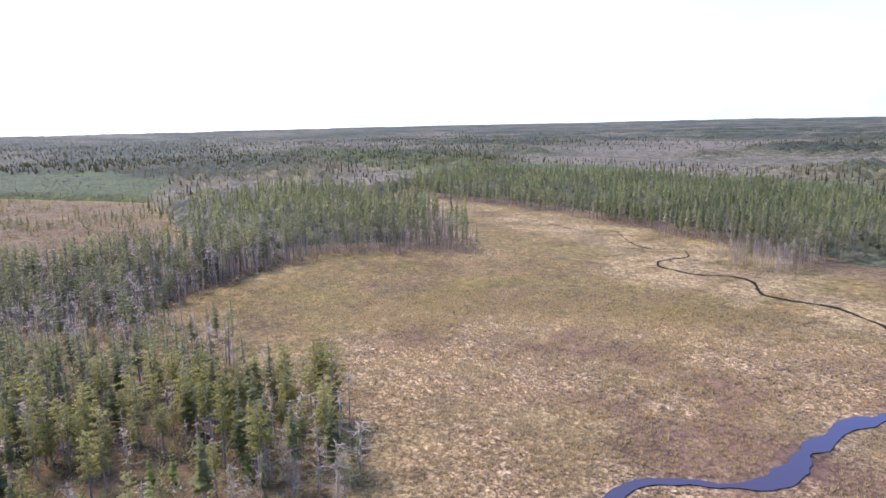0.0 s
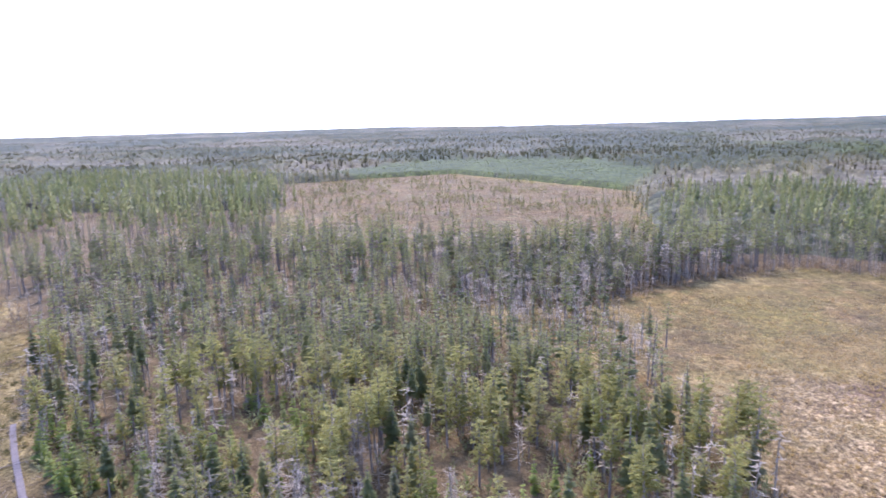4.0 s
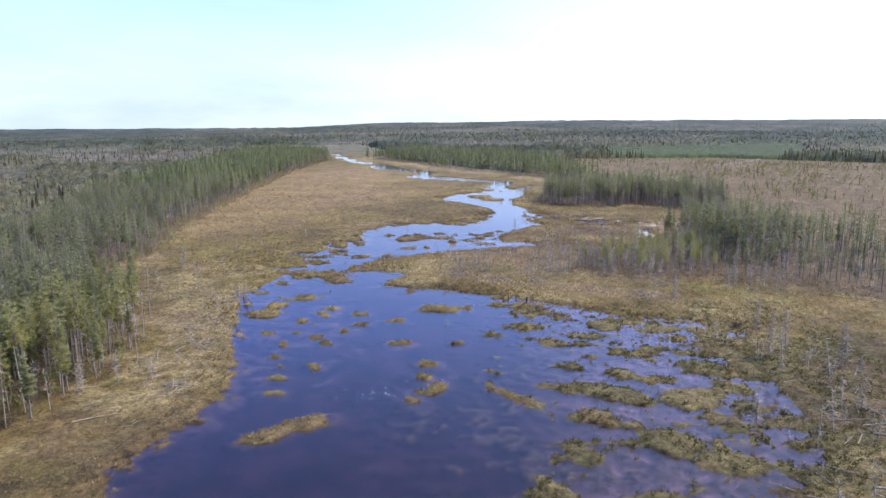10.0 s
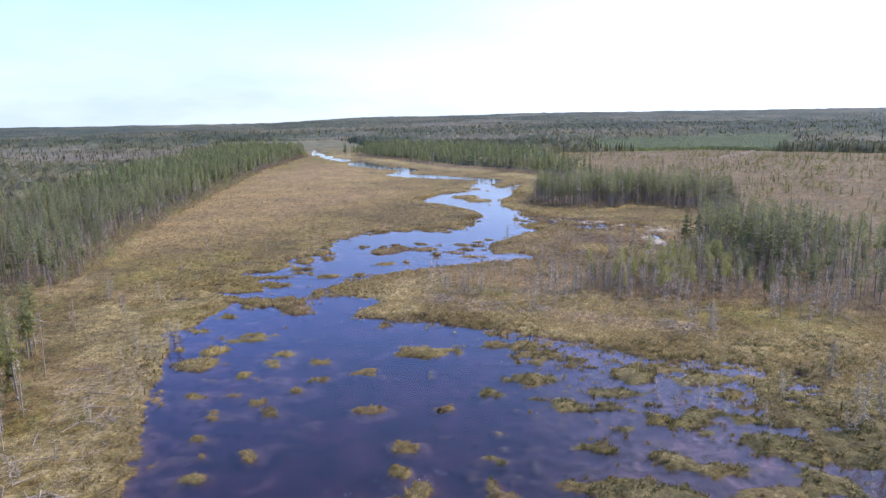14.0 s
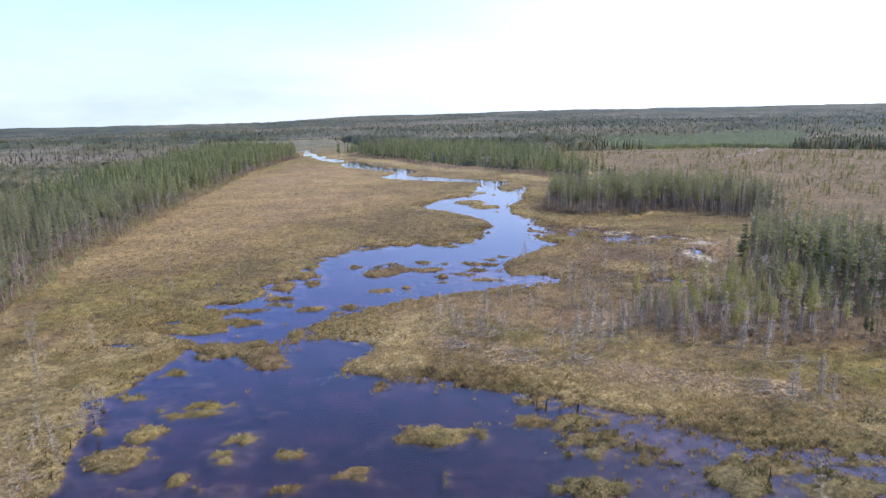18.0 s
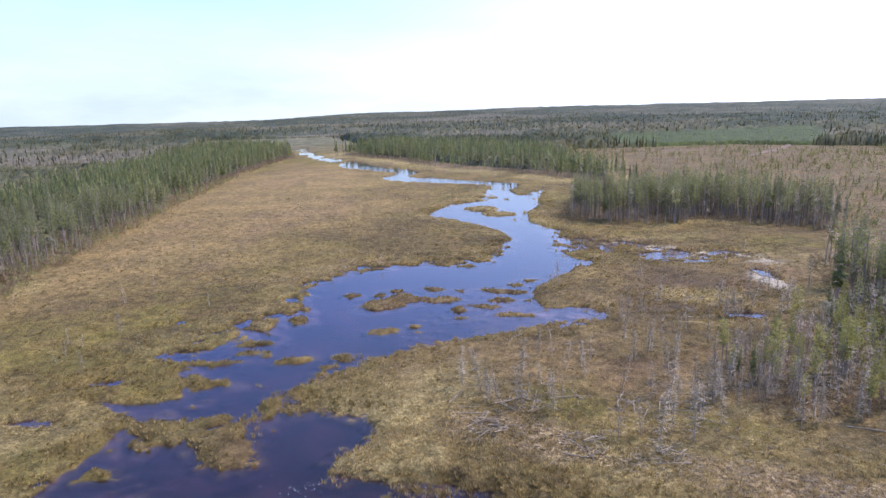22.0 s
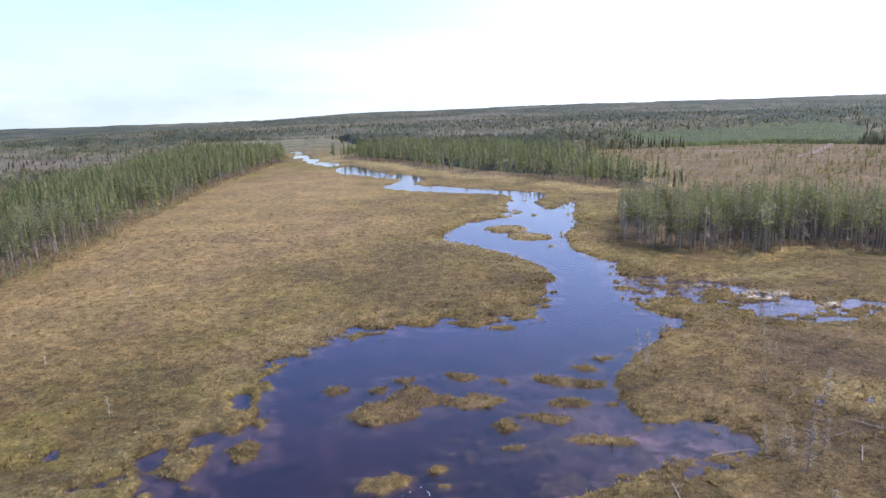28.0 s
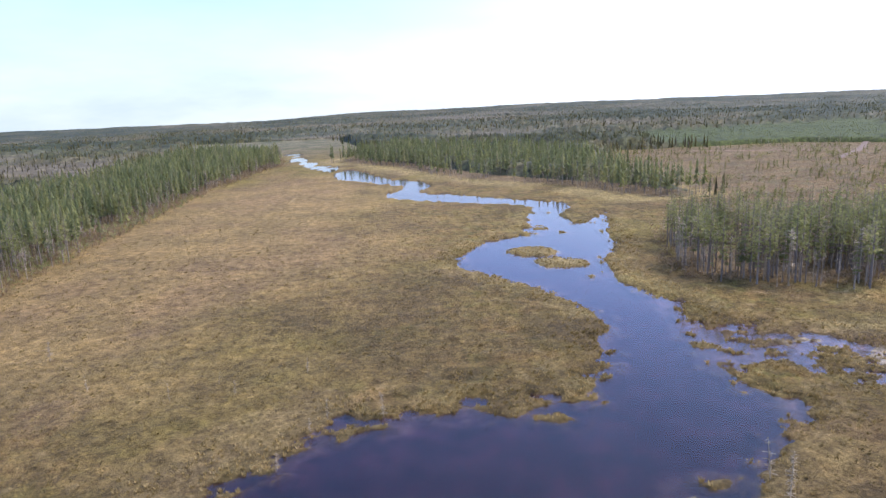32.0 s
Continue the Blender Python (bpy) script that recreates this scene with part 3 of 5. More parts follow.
def make_wood_material(name, low, high, size=0.15, vary=1.0):
    m, n, k, shader = material(name, 0.9)
    fine = noisy(n, k, size, 5, 0.7)
    tone = ramp(n, k, fine, [(0.3, low), (0.7, high)])
    own = n.new("ShaderNodeObjectInfo").outputs["Random"]
    tone = blend(n, k, 1.0, tone, ramp(n, k, own, [(0.0, (1 - 0.28 * vary, 1 - 0.28 * vary, 1 - 0.26 * vary)), (1.0, (1 + 0.2 * vary, 1 + 0.17 * vary, 1 + 0.12 * vary))]), "MULTIPLY")
    k.new(tone, shader.inputs["Base Color"])
    relief(n, k, shader, fine, 0.6, 0.02)
    return m


GROUND = make_ground_material()
WATER = make_water_material()
STREAM, sn, sk, stream_shader = material("stream_water", 0.06)
stream_shader.inputs["Base Color"].default_value = (0.040, 0.026, 0.030, 1)
stream_shader.inputs["Specular IOR Level"].default_value = 0.5
relief(sn, sk, stream_shader, noisy(sn, sk, 0.8, 3), 0.15, 0.05)
# near black and matt, painted for banks that hide the sky's reflection
DITCH, dn, dk, ditch_shader = material("matt_creek_water", 0.85)
ditch_shader.inputs["Base Color"].default_value = (0.020, 0.015, 0.011, 1)
ditch_shader.inputs["Specular IOR Level"].default_value = 0.05
relief(dn, dk, ditch_shader, noisy(dn, dk, 0.3, 4), 0.6, 0.1)
SPRUCE = make_needle_material("spruce_needles", (0.178, 0.196, 0.086), (0.330, 0.332, 0.155), thin=0.68)
LARCH = make_needle_material("larch_needles", (0.235, 0.236, 0.080), (0.430, 0.400, 0.158), thin=0.68)
SPRUCE_FAR = make_needle_material("spruce_needles_joined", (0.145, 0.166, 0.078), (0.242, 0.250, 0.124), True, (0.27, 0.22, 0.17))
LARCH_FAR = make_needle_material("larch_needles_joined", (0.198, 0.212, 0.086), (0.325, 0.322, 0.148), True, (0.31, 0.26, 0.20))
SPRUCE_PLAIN = make_needle_material("spruce_needles_plain", (0.145, 0.148, 0.070), (0.250, 0.232, 0.122), True, (0.28, 0.23, 0.18))
LARCH_PLAIN = make_needle_material("larch_needles_plain", (0.190, 0.172, 0.080), (0.310, 0.268, 0.140), True, (0.30, 0.24, 0.18))
YOUNG_FAR = make_needle_material("plantation_needles_joined", (0.112, 0.132, 0.030), (0.168, 0.182, 0.050), True)
BARE_FAR = make_needle_material("bare_twigs_joined", (0.190, 0.136, 0.090), (0.310, 0.230, 0.155), True, (0.3, 0.26, 0.24))

BARE_PLAIN = make_needle_material("bare_twigs_plain", (0.122, 0.108, 0.062), (0.195, 0.170, 0.102), True, (0.3, 0.26, 0.24))


def make_canopy_material():
    m, n, k, shader = material("wood_canopy", 0.9)
    # tones kept dark to hold the shade that crowns throw on each other
    tone = ramp(n, k, masked(n, "tint"), [(0.0, (0.036, 0.040, 0.018)), (0.30, (0.064, 0.062, 0.027)), (0.55, (0.098, 0.082, 0.040)), (0.8, (0.112, 0.090, 0.047)), (1.0, (0.138, 0.104, 0.058))])
    tone = blend(n, k, masked(n, "planted"), tone, (0.058, 0.066, 0.014))
    for size, low, high in ((1.1, 0.40, 1.6), (3.5, 0.45, 1.6), (14.0, 0.65, 1.35), (60.0, 0.80, 1.2)):
        tone = blend(n, k, 1.0, tone, ramp(n, k, noisy(n, k, size, 5, 0.7), [(0.32, (low,) * 3), (0.68, (high,) * 3)]), "MULTIPLY")
    k.new(tone, shader.inputs["Base Color"])
    return m


CANOPY = make_canopy_material()
BARK = make_wood_material("bark", (0.170, 0.135, 0.102), (0.390, 0.318, 0.245))
DEADWOOD = make_wood_material("silvered_deadwood", (0.25, 0.196, 0.128), (0.50, 0.405, 0.280))
GREYWOOD = make_wood_material("grey_deadwood", (0.215, 0.170, 0.116), (0.41, 0.330, 0.235))
YOUNG = make_needle_material("young_needles", (0.200, 0.250, 0.062), (0.340, 0.385, 0.120))
SAPLING = make_needle_material("sapling_needles_joined", (0.125, 0.130, 0.045), (0.235, 0.222, 0.088), True, (0.30, 0.24, 0.17), 0.6)
DRIFTWOOD = make_wood_material("driftwood", (0.23, 0.170, 0.110), (0.44, 0.345, 0.235))
PEAT = make_wood_material("wet_peat", (0.015, 0.010, 0.008), (0.06, 0.042, 0.03))
SAND = make_wood_material("road_sand", (0.215, 0.138, 0.088), (0.33, 0.225, 0.150), 1.5)
# off-white of the small flecks on the pond
FLECK_WHITE = make_wood_material("foam", (0.55, 0.57, 0.60), (0.80, 0.82, 0.85))
PLANK = make_wood_material("weathered_plank", (0.135, 0.105, 0.088), (0.235, 0.188, 0.160), 0.15, 0.5)
STRAW_LEAF = make_needle_material("dry_sedge", (0.165, 0.118, 0.042), (0.450, 0.330, 0.155), True, (0.4, 0.3, 0.2), 0.45)
LEATHERLEAF = make_needle_material("leatherleaf", (0.105, 0.092, 0.032), (0.230, 0.194, 0.076), True, (0.2, 0.15, 0.08), 0.35)
MOSS_LEAF = make_needle_material("bog_shrub", (0.125, 0.090, 0.032), (0.235, 0.166, 0.066), True, (0.28, 0.20, 0.11), 0.35)


# ---- building helpers ----
def mesh_of(name, verts, faces, mat, tint=None):
    me = bpy.data.meshes.new(name)
    verts, faces = np.asarray(verts, np.float32), np.asarray(faces, np.int32)
    me.vertices.add(len(verts))
    me.vertices.foreach_set("co", verts.ravel())
    size = faces.shape[1]
    me.loops.add(faces.size)
    me.loops.foreach_set("vertex_index", faces.ravel())
    me.polygons.add(len(faces))
    me.polygons.foreach_set("loop_start", np.arange(0, faces.size, size, dtype=np.int32))
    if tint is not None:
        a = me.attributes.new("tint", "FLOAT", "POINT")
        a.data.foreach_set("value", np.asarray(tint, np.float32))
    me.materials.append(mat)
    me.update(calc_edges=True)
    return me


def part(name, me, parent, label=""):
    ob = new(name, me)
    ob.parent = parent
    return tagged(ob, label)


class Shape:
    """Triangles gathered for one mesh."""

    def __init__(self):
        self.v, self.f = [], []

    def tri(self, a, b, c):
        n = len(self.v)
        self.v += [a, b, c]
        self.f.append((n, n + 1, n + 2))

    def rod(self, a, b, ra, rb, sides=4):
        a, b = np.array(a, float), np.array(b, float)
        w = (b - a) / (np.linalg.norm(b - a) + 1e-9)
        u = np.cross(w, (0.3, 0.9, 0.2) if abs(w[2]) > 0.7 else (0, 0, 1))
        u /= np.linalg.norm(u)
        t = np.cross(w, u)
        n = len(self.v)
        for p, r in ((a, ra), (b, rb)):
            for s in range(sides):
                q = 2 * math.pi * s / sides
                self.v.append(p + r * (math.cos(q) * u + math.sin(q) * t))
        for s in range(sides):
            i, j = n + s, n + (s + 1) % sides
            self.f += [(i, j, j + sides), (i, j + sides, i + sides)]

    def sliver(self, a, b, r):
        """A thin flat twig."""
        a, b = np.array(a, float), np.array(b, float)
        side = np.cross(b - a, (0.31, 0.17, 0.93))
        side = side / (np.linalg.norm(side) + 1e-9) * r
        self.tri(a - side, a + side, b)

    def arrays(self):
        return np.array(self.v, np.float32), np.array(self.f, np.int32)


def spruce_shapes(rng, h, spread, levels, blades, clear=0.28, far=False):
    """Trunk and crown of a narrow bog spruce."""
    trunk, crown = Shape(), Shape()
    lean = rng.uniform(-0.02, 0.02, 2)
    top = np.array((lean[0] * h, lean[1] * h, h))
    trunk.rod((0, 0, -0.3), top * 0.5, 0.012 * h, 0.008 * h, 5)
    trunk.rod(top * 0.5, top, 0.008 * h, 0.002 * h, 4)
    for k in range(int(levels * 0.7)):
        f = rng.uniform(0.08, clear + 0.25)
        a = rng.uniform(0, 6.28)
        p = top * f
        q = p + np.array((math.cos(a), math.sin(a), rng.uniform(-0.3, 0.1))) * spread * h * rng.uniform(0.4, 0.9)
        if far:
            trunk.sliver(p, q, 0.03)
        else:
            trunk.rod(p, q, 0.02, 0.006, 3)
    for k in range(levels):
        f = (k + rng.uniform(-0.3, 0.3)) / levels
        r = spread * h * (1 - f) ** 0.75 * rng.uniform(0.7, 1.2) * (0.75 if f < 0.12 else 1) + 0.05
        p = top * (clear + (0.985 - clear) * f)
        for b in range(blades):
            if rng.rand() < 0.12:
                continue
            a = 6.283 * (b + rng.uniform(0, 0.9)) / blades + k
            reach = r * rng.uniform(0.55, 1.15)
            w = np.array((math.cos(a), math.sin(a), 0.0))
            s = np.array((-w[1], w[0], 0.0))
            droop = reach * rng.uniform(0.15, 0.55)
            tip = p + w * reach - (0, 0, droop) + (0, 0, 0.25 * droop)
            mid = p + w * reach * 0.55 - (0, 0, droop * 0.35)
            wide = reach * rng.uniform(0.28, 0.50)
            left, right = mid + s * wide - (0, 0, 0.1 * reach), mid - s * wide - (0, 0, 0.1 * reach)
            crown.tri(p, left, tip)
            crown.tri(p, tip, right)
            crown.tri(p + (0, 0, 0.08 * h / levels), tip, mid - (0, 0, wide * 0.9))
            crown.tri(mid, mid + s * wide * 1.3 + w * 0.25 * reach - (0, 0, 0.25 * wide), mid - s * wide * 0.2 + w * 0.3 * reach)
    crown.tri(top + (0, 0, 0.02 * h), top + (0.05, 0, -0.06 * h), top + (-0.04, 0.05, -0.06 * h))
    return trunk, crown


def larch_shapes(rng, h, spread, limbs, tufts, clear=0.35, leaf=1.0):
    """Trunk with limbs, and an airy crown of many small sprays."""
    trunk, crown = Shape(), Shape()
    bend = rng.uniform(-0.03, 0.03, 2)
    top = np.array((bend[0] * h, bend[1] * h, h))
    trunk.rod((0, 0, -0.3), top * 0.55, 0.013 * h, 0.008 * h, 5)
    trunk.rod(top * 0.55, top, 0.008 * h, 0.002 * h, 4)
    for k in range(limbs):
        f = clear + (0.98 - clear) * (k + rng.uniform(0, 1)) / limbs
        g = (f - clear) / (1 - clear)
        reach = spread * h * (0.62 + 0.9 * g) * (1.03 - g) ** 0.5 * rng.uniform(0.6, 1.2) + 0.15
        a = k * 2.4 + rng.uniform(-0.5, 0.5)
        w = np.array((math.cos(a), math.sin(a), rng.uniform(-0.05, 0.35)))
        p = top * f
        q = p + w * reach
        if limbs > 20:
            trunk.rod(p, q, 0.018, 0.005, 3)
        else:
            trunk.sliver(p, q, 0.03)
        for _ in range(tufts):
            c = p + w * reach * rng.uniform(0.12, 1.0) + rng.normal(0, 0.05 * reach + 0.04, 3)
            size = leaf * rng.uniform(0.30, 0.62) * (0.45 + 0.55 * (1 - g))
            d1 = w + rng.normal(0, 0.65, 3)
            d1 = d1 / np.linalg.norm(d1)
            d2 = np.cross(d1, rng.normal(0, 1, 3))
            d2 = d2 / np.linalg.norm(d2) * size * rng.uniform(0.16, 0.30)
            crown.tri(c - d2, c + d2, c + d1 * size - (0, 0, 0.15 * size))
    return trunk, crown


def snag_shapes(rng, h, twigs, far=0, stout=1.0):
    """A dead trunk and its bare branches."""
    trunk = Shape()
    bend = rng.uniform(-0.05, 0.05, 2)
    top = np.array((bend[0] * h, bend[1] * h, h))
    trunk.rod((0, 0, -0.4), top * 0.5, 0.010 * h + 0.01, 0.0075 * h, 5)
    trunk.rod(top * 0.5, top, 0.0075 * h, 0.003 * h, 4)
    for k in range(twigs):
        f = rng.uniform(0.12, 0.97)
        a = rng.uniform(0, 6.28)
        reach = h * 0.14 * (1.1 - f) ** 0.5 * rng.uniform(0.4, 1.2) + 0.12
        p = top * f
        q = p + np.array((math.cos(a), math.sin(a), rng.uniform(-0.45, 0.15))) * reach
        e = q + np.array((math.cos(a + rng.normal(0, 0.7)) * 0.5, math.sin(a + rng.normal(0, 0.7)) * 0.5, rng.uniform(-0.1, 0.6))) * reach * rng.uniform(0.4, 0.9)
        if far:
            trunk.sliver(p, q, 0.045 * far)
            trunk.sliver(p + (q - p) * 0.6, e, 0.035 * far)
        else:
            trunk.rod(p, q, 0.036 * stout, 0.022 * stout, 3)
            trunk.sliver(q, e, 0.030 * stout)
            trunk.sliver(p + (q - p) * 0.5, e + rng.normal(0, 0.12, 3), 0.026 * stout)
    return (trunk,)


def make_tree(name, shapes, mats, names, label, category, group):
    root = new(name)
    for shape, mat, part_name in zip(shapes, mats, names):
        part(part_name, mesh_of(part_name, *shape.arrays(), mat), root)
    return tagged(root, label, category, group)


def scatter(rng, box, spacing):
    """A jittered grid of places in a box x0, y0, x1, y1."""
    gx, gy = np.meshgrid(np.arange(box[0], box[2], spacing), np.arange(box[1], box[3], spacing))
    return gx.ravel() + rng.uniform(-0.48, 0.48, gx.size) * spacing, gy.ravel() + rng.uniform(-0.48, 0.48, gx.size) * spacing


def joined(name, kinds, x, y, z, size, which, mat, rng, tint=None, wide=None):
    """One mesh that holds a copy of one of the given shapes at every place."""
    vs, fs, ts, at = [], [], [], 0
    turn = rng.uniform(0, 6.283, len(x))
    tint = rng.rand(len(x)) if tint is None else tint
    for c, shape in enumerate(kinds):
        v, f = shape.arrays() if isinstance(shape, Shape) else shape
        i = np.where(which == c)[0]
        if not len(i):
            continue
        co, si = np.cos(turn[i])[:, None], np.sin(turn[i])[:, None]
        s = size[i][:, None]
        w = s if wide is None else s * wide[i][:, None]
        p = np.stack([(v[:, 0] * co - v[:, 1] * si) * w + x[i][:, None], (v[:, 0] * si + v[:, 1] * co) * w + y[i][:, None], v[:, 2] * s + z[i][:, None]], -1)
        vs.append(p.reshape(-1, 3))
        fs.append((f[None] + (np.arange(len(i)) * len(v))[:, None, None]).reshape(-1, 3) + at)
        ts.append(np.repeat(tint[i], len(v)))
        at += len(i) * len(v)
    if not vs:
        return None
    return new(name, mesh_of(name, np.concatenate(vs), np.concatenate(fs), mat, np.concatenate(ts)))


# ---- ground: one sheet to the horizon ----
def spread_axis(a, b, fine, limit, grow=1.09):
    core = list(np.arange(a, b + fine / 2, fine))
    for sign, end in ((-1, a), (1, b)):
        gap, at, out = fine, end, []
        while abs(at) < limit:
            gap = min(gap * grow, 400)
            at += sign * gap
            out.append(at)
        core = out[::-1] + core if sign < 0 else core + out
    return np.array(core)


def build_ground():
    xs, ys = spread_axis(-44, 50, 0.40, 4700, 1.045), spread_axis(46, 224, 0.44, 4700, 1.028)
    gx, gy = np.meshgrid(xs, ys)
    x, y = gx.ravel(), gy.ravel()
    z = ground_z(x, y)
    nx, ny = len(xs), len(ys)
    i = (np.arange(ny - 1)[:, None] * nx + np.arange(nx - 1)[None]).ravel()
    me = mesh_of("ground", np.stack([x, y, z], -1), np.stack([i, i + 1, i + nx + 1, i + nx], -1), GROUND)
    d = water_field(x, y)
    wood = np.maximum.reduce([inside(x, y, o) for o in (FOREST_WEST, FOREST_EAST, WOOD_SOUTH, FOREST_SOUTH, GROVE, WOOD_NORTH)])
    clearing = np.maximum(inside(x, y, CLEARING_EAST), inside(x, y, CLEARING_NORTH))
    wob = 14 * (fbm(x, y, 18, 4) - 0.5)
    bank = step(7, 1, -d + 5 * (fbm(x, y, 6, 7) - 0.5)) * step(0, 0.5, -d)
    meadow = inside(x, y, MEADOW_SEDGE)
    sedgy = step(22, -6, np.hypot(x + 24, y + 3) - 96 + 2.2 * wob)
    creekside = step(15, 3, -along(x, y, CREEK) + 0.8 * wob) * step(0.36, 0.55, fbm(x, y, 6, 3)) * (y < -40)
    tan = np.clip(step(-40, 20, inside(x, y, [(-88, 190), (-40, 230), (-20, 300), (-20, 420), (-60, 480), (-95, 420)]) + 2 * wob), 0, 1)
    masks = {
        "peat": step(-0.05, 0.25, d),
        "mud": 0.9 * step(0.0, 0.3, d) * np.clip(step(10, 24, x - 0.10 * (y - 100)) * step(36, 50, y) * step(140, 130, y) + step(4, 18, x) * step(172, 178, y) * step(196, 188, y) + step(30, 34, x) * step(206, 214, y) * step(262, 252, y), 0, 1) * (0.5 + 0.5 * step(0.32, 0.52, fbm(x, y, 6, 4)))
               + 0.35 * step(0.0, 0.3, d) * step(1.8, 0.6, d) * step(0.44, 0.60, fbm(x, y, 6, 2)) * (y > 20) * ((x < 1) | (y > 140)),
        "weed": step(-0.55, -0.25, z) * step(0.1, 0.4, d),
        "marsh": np.clip(step(80, 55, x) * step(2, 8, x) * step(20, 45, y) * step(132, 116, y + 0.3 * x) + (0.8 - 0.5 * (y > 104)) * step(5, 0, -d + 4 * (fbm(x, y, 5, 1) - 0.5))
                         + 0.7 * step(0.52, 0.66, fbm(x, y, 20, 4)) * (y > 20) * (1 - 0.85 * tan), 0, 1) * (0.35 + 0.65 * step(0.35, 0.55, fbm(x, y, 4, 6)))
                 + 0.70 * step(20, 60, inside(x, y, [(-90, 120), (-90, 330), (60, 330), (60, 120)]) + wob) * (x < 24) * (1 - 0.9 * tan) * step(176, 200, y) * (0.4 + 0.6 * step(0.38, 0.6, fbm(x, y, 7, 3)))
                 + 0.60 * step(4, 16, x) * step(158, 170, y + 0.3 * x) * step(226, 212, y) * (0.4 + 0.6 * step(0.38, 0.6, fbm(x, y, 6, 2))),
        "sphagnum": 0.7 * step(9, 3, np.hypot((x + 42) * 0.7, y - 179) + 0.5 * wob) + 0.55 * (1 - 0.8 * tan) * step(0.54, 0.66, fbm(x, y, 26, 0) + 0.22 * step(45, 10, np.hypot(x + 42, y - 172)) + 0.25 * step(60, 15, np.hypot(x + 70, y - 520) * 0.7)
                               + 0.15 * step(40, 12, np.hypot(x - 66, y - 243)))
                    + 0.6 * step(7, 2, np.abs(y - 158 + 0.52 * x) + 0.5 * np.abs(wob)) * step(4, 12, x) * step(70, 56, x) * step(0.34, 0.5, fbm(x, y, 6, 4)),
        "leather": 0.85 * step(2, 9, x) * step(64, 50, x - 0.3 * (y - 80)) * step(38, 48, y) * step(124, 112, y + 0.25 * x - 5) * step(0.30, 0.50, fbm(x, y, 4.5, 3)),
        "litter": step(1, 7, wood + 0.5 * wob),
        "slash": step(-4, 4, clearing + 0.5 * wob),
        "straw": np.clip(0.40 * bank * step(0.40, 0.65, fbm(x, y, 9, 3)) + sedgy * step(-14, 14, meadow + 2 * wob) * (0.25 + 0.75 * step(0.38, 0.58, fbm(x, y, 7, 2)))
                         + 0.8 * step(-9, 0, wood + wob) * step(0.45, 0.65, fbm(x, y, 12, 1)) * (y < 260)
                         + 0.85 * step(10, 2, np.hypot(x + 40, (y - 95) * 0.3) + wob) * step(0.42, 0.58, fbm(x, y, 5, 6)) + 0.65 * step(7, 2, np.abs((x - 42) - 0.75 * (y - 58)) * 0.8 + wob) * step(0.40, 0.6, fbm(x, y, 5, 7)) * (y > 30) * (y < 100)
                         + 0.8 * step(9, 2, np.abs(y - 140 + 0.42 * x) + 0.8 * wob) * step(0.36, 0.54, fbm(x, y, 7, 1)) * (x > -14) * (x < 80) + 0.5 * step(8, 0, np.abs(y - 146 + 0.35 * x) + 1.6 * wob) * step(0.42, 0.6, fbm(x, y, 8, 5)) * (x > -20) * (x < 75) + 0.6 * step(14, 4, np.hypot(x + 6, y - 156) + wob) + 0.8 * step(5, 1, np.hypot((x - 62) * 0.3, y - 240) + 0.5 * wob) + 0.8 * step(4, 1, np.hypot((x - 68), (y - 212) * 0.4) + 0.4 * wob) + 0.9 * step(6, 1, np.hypot((x - 45) * 0.6, y - 190) + 0.4 * wob)
                         + 0.55 * (y < -20) * (0.25 + 0.75 * sedgy) * step(0.36, 0.62, fbm(x, y, 5, 1)) + 0.8 * creekside + 0.85 * (y > 355) * step(-16, -4, inside(x, y, WOOD_NORTH) + 0.6 * wob) * step(0.30, 0.5, fbm(x, y, 14, 2)) + 0.9 * step(14, 8, np.hypot(x - 21, y - 290))
                         + 0.75 * step(14, 4, np.abs(x + 46 + 0.1 * (y - 130)) + wob) * step(104, 114, y) * step(160, 146, y) * step(0.34, 0.52, fbm(x, y, 6, 2)), 0, 1),
        "rust": 0.8 * step(18, 5, np.hypot((x - 36) * 0.7, y - 186) + wob) + 0.6 * (x > -12) * step(136, 142, y + 0.36 * x) * step(225, 200, y) * step(0.40, 0.56, fbm(x, y, 11, 7)) + step(-40, 20, inside(x, y, [(-88, 190), (-40, 230), (-20, 300), (-20, 420), (-60, 480), (-95, 420)]) + 2 * wob) * 0.9,
        "heath": 0.25 * (x > -8) * step(152, 160, y + 0.3 * x) * step(225, 205, y) * step(0.42, 0.58, fbm(x, y, 9, 4)) + step(0.58, 0.70, fbm(x, y, 10, 5)) * step(-14, 10, meadow + wob) * 0.9 + 0.25 * step(0.55, 0.7, fbm(x, y, 14, 6)),
        "silt": step(0.52, 0.60, fbm(x, y * 1.5, 5, 2)) * step(8, 3, np.abs((y - 224) + 0.62 * (x - 54)) + 0.5 * wob) * step(40, 46, x) * step(74, 66, x) + step(3.0, 1.2, np.hypot(x - 61, (y - 198) * 0.35) + 0.2 * wob),
        "meadow": 0.35 * creekside + 0.8 * step(5.5, 1.5, np.abs(y - 147.5 + 0.5 * x) + 0.55 * np.abs(wob)) * step(-2, 3, x) * step(52, 42, x) * step(0.36, 0.52, fbm(x, y, 5, 3)) + np.clip((0.12 + 0.88 * sedgy * step(-20, 6, meadow + 1.2 * wob)) * (y < -14) * (0.45 + 0.55 * step(0.36, 0.52, fbm(x, y, 8, 2))), 0, 1) * step(-8, 0, -wood),
        "far": step(420, 700, np.hypot(x - 20, y - 120)),
    }
    for name, values in masks.items():
        a = me.attributes.new(name, "FLOAT", "POINT")
        a.data.foreach_set("value", np.clip(values, 0, 1).astype(np.float32))
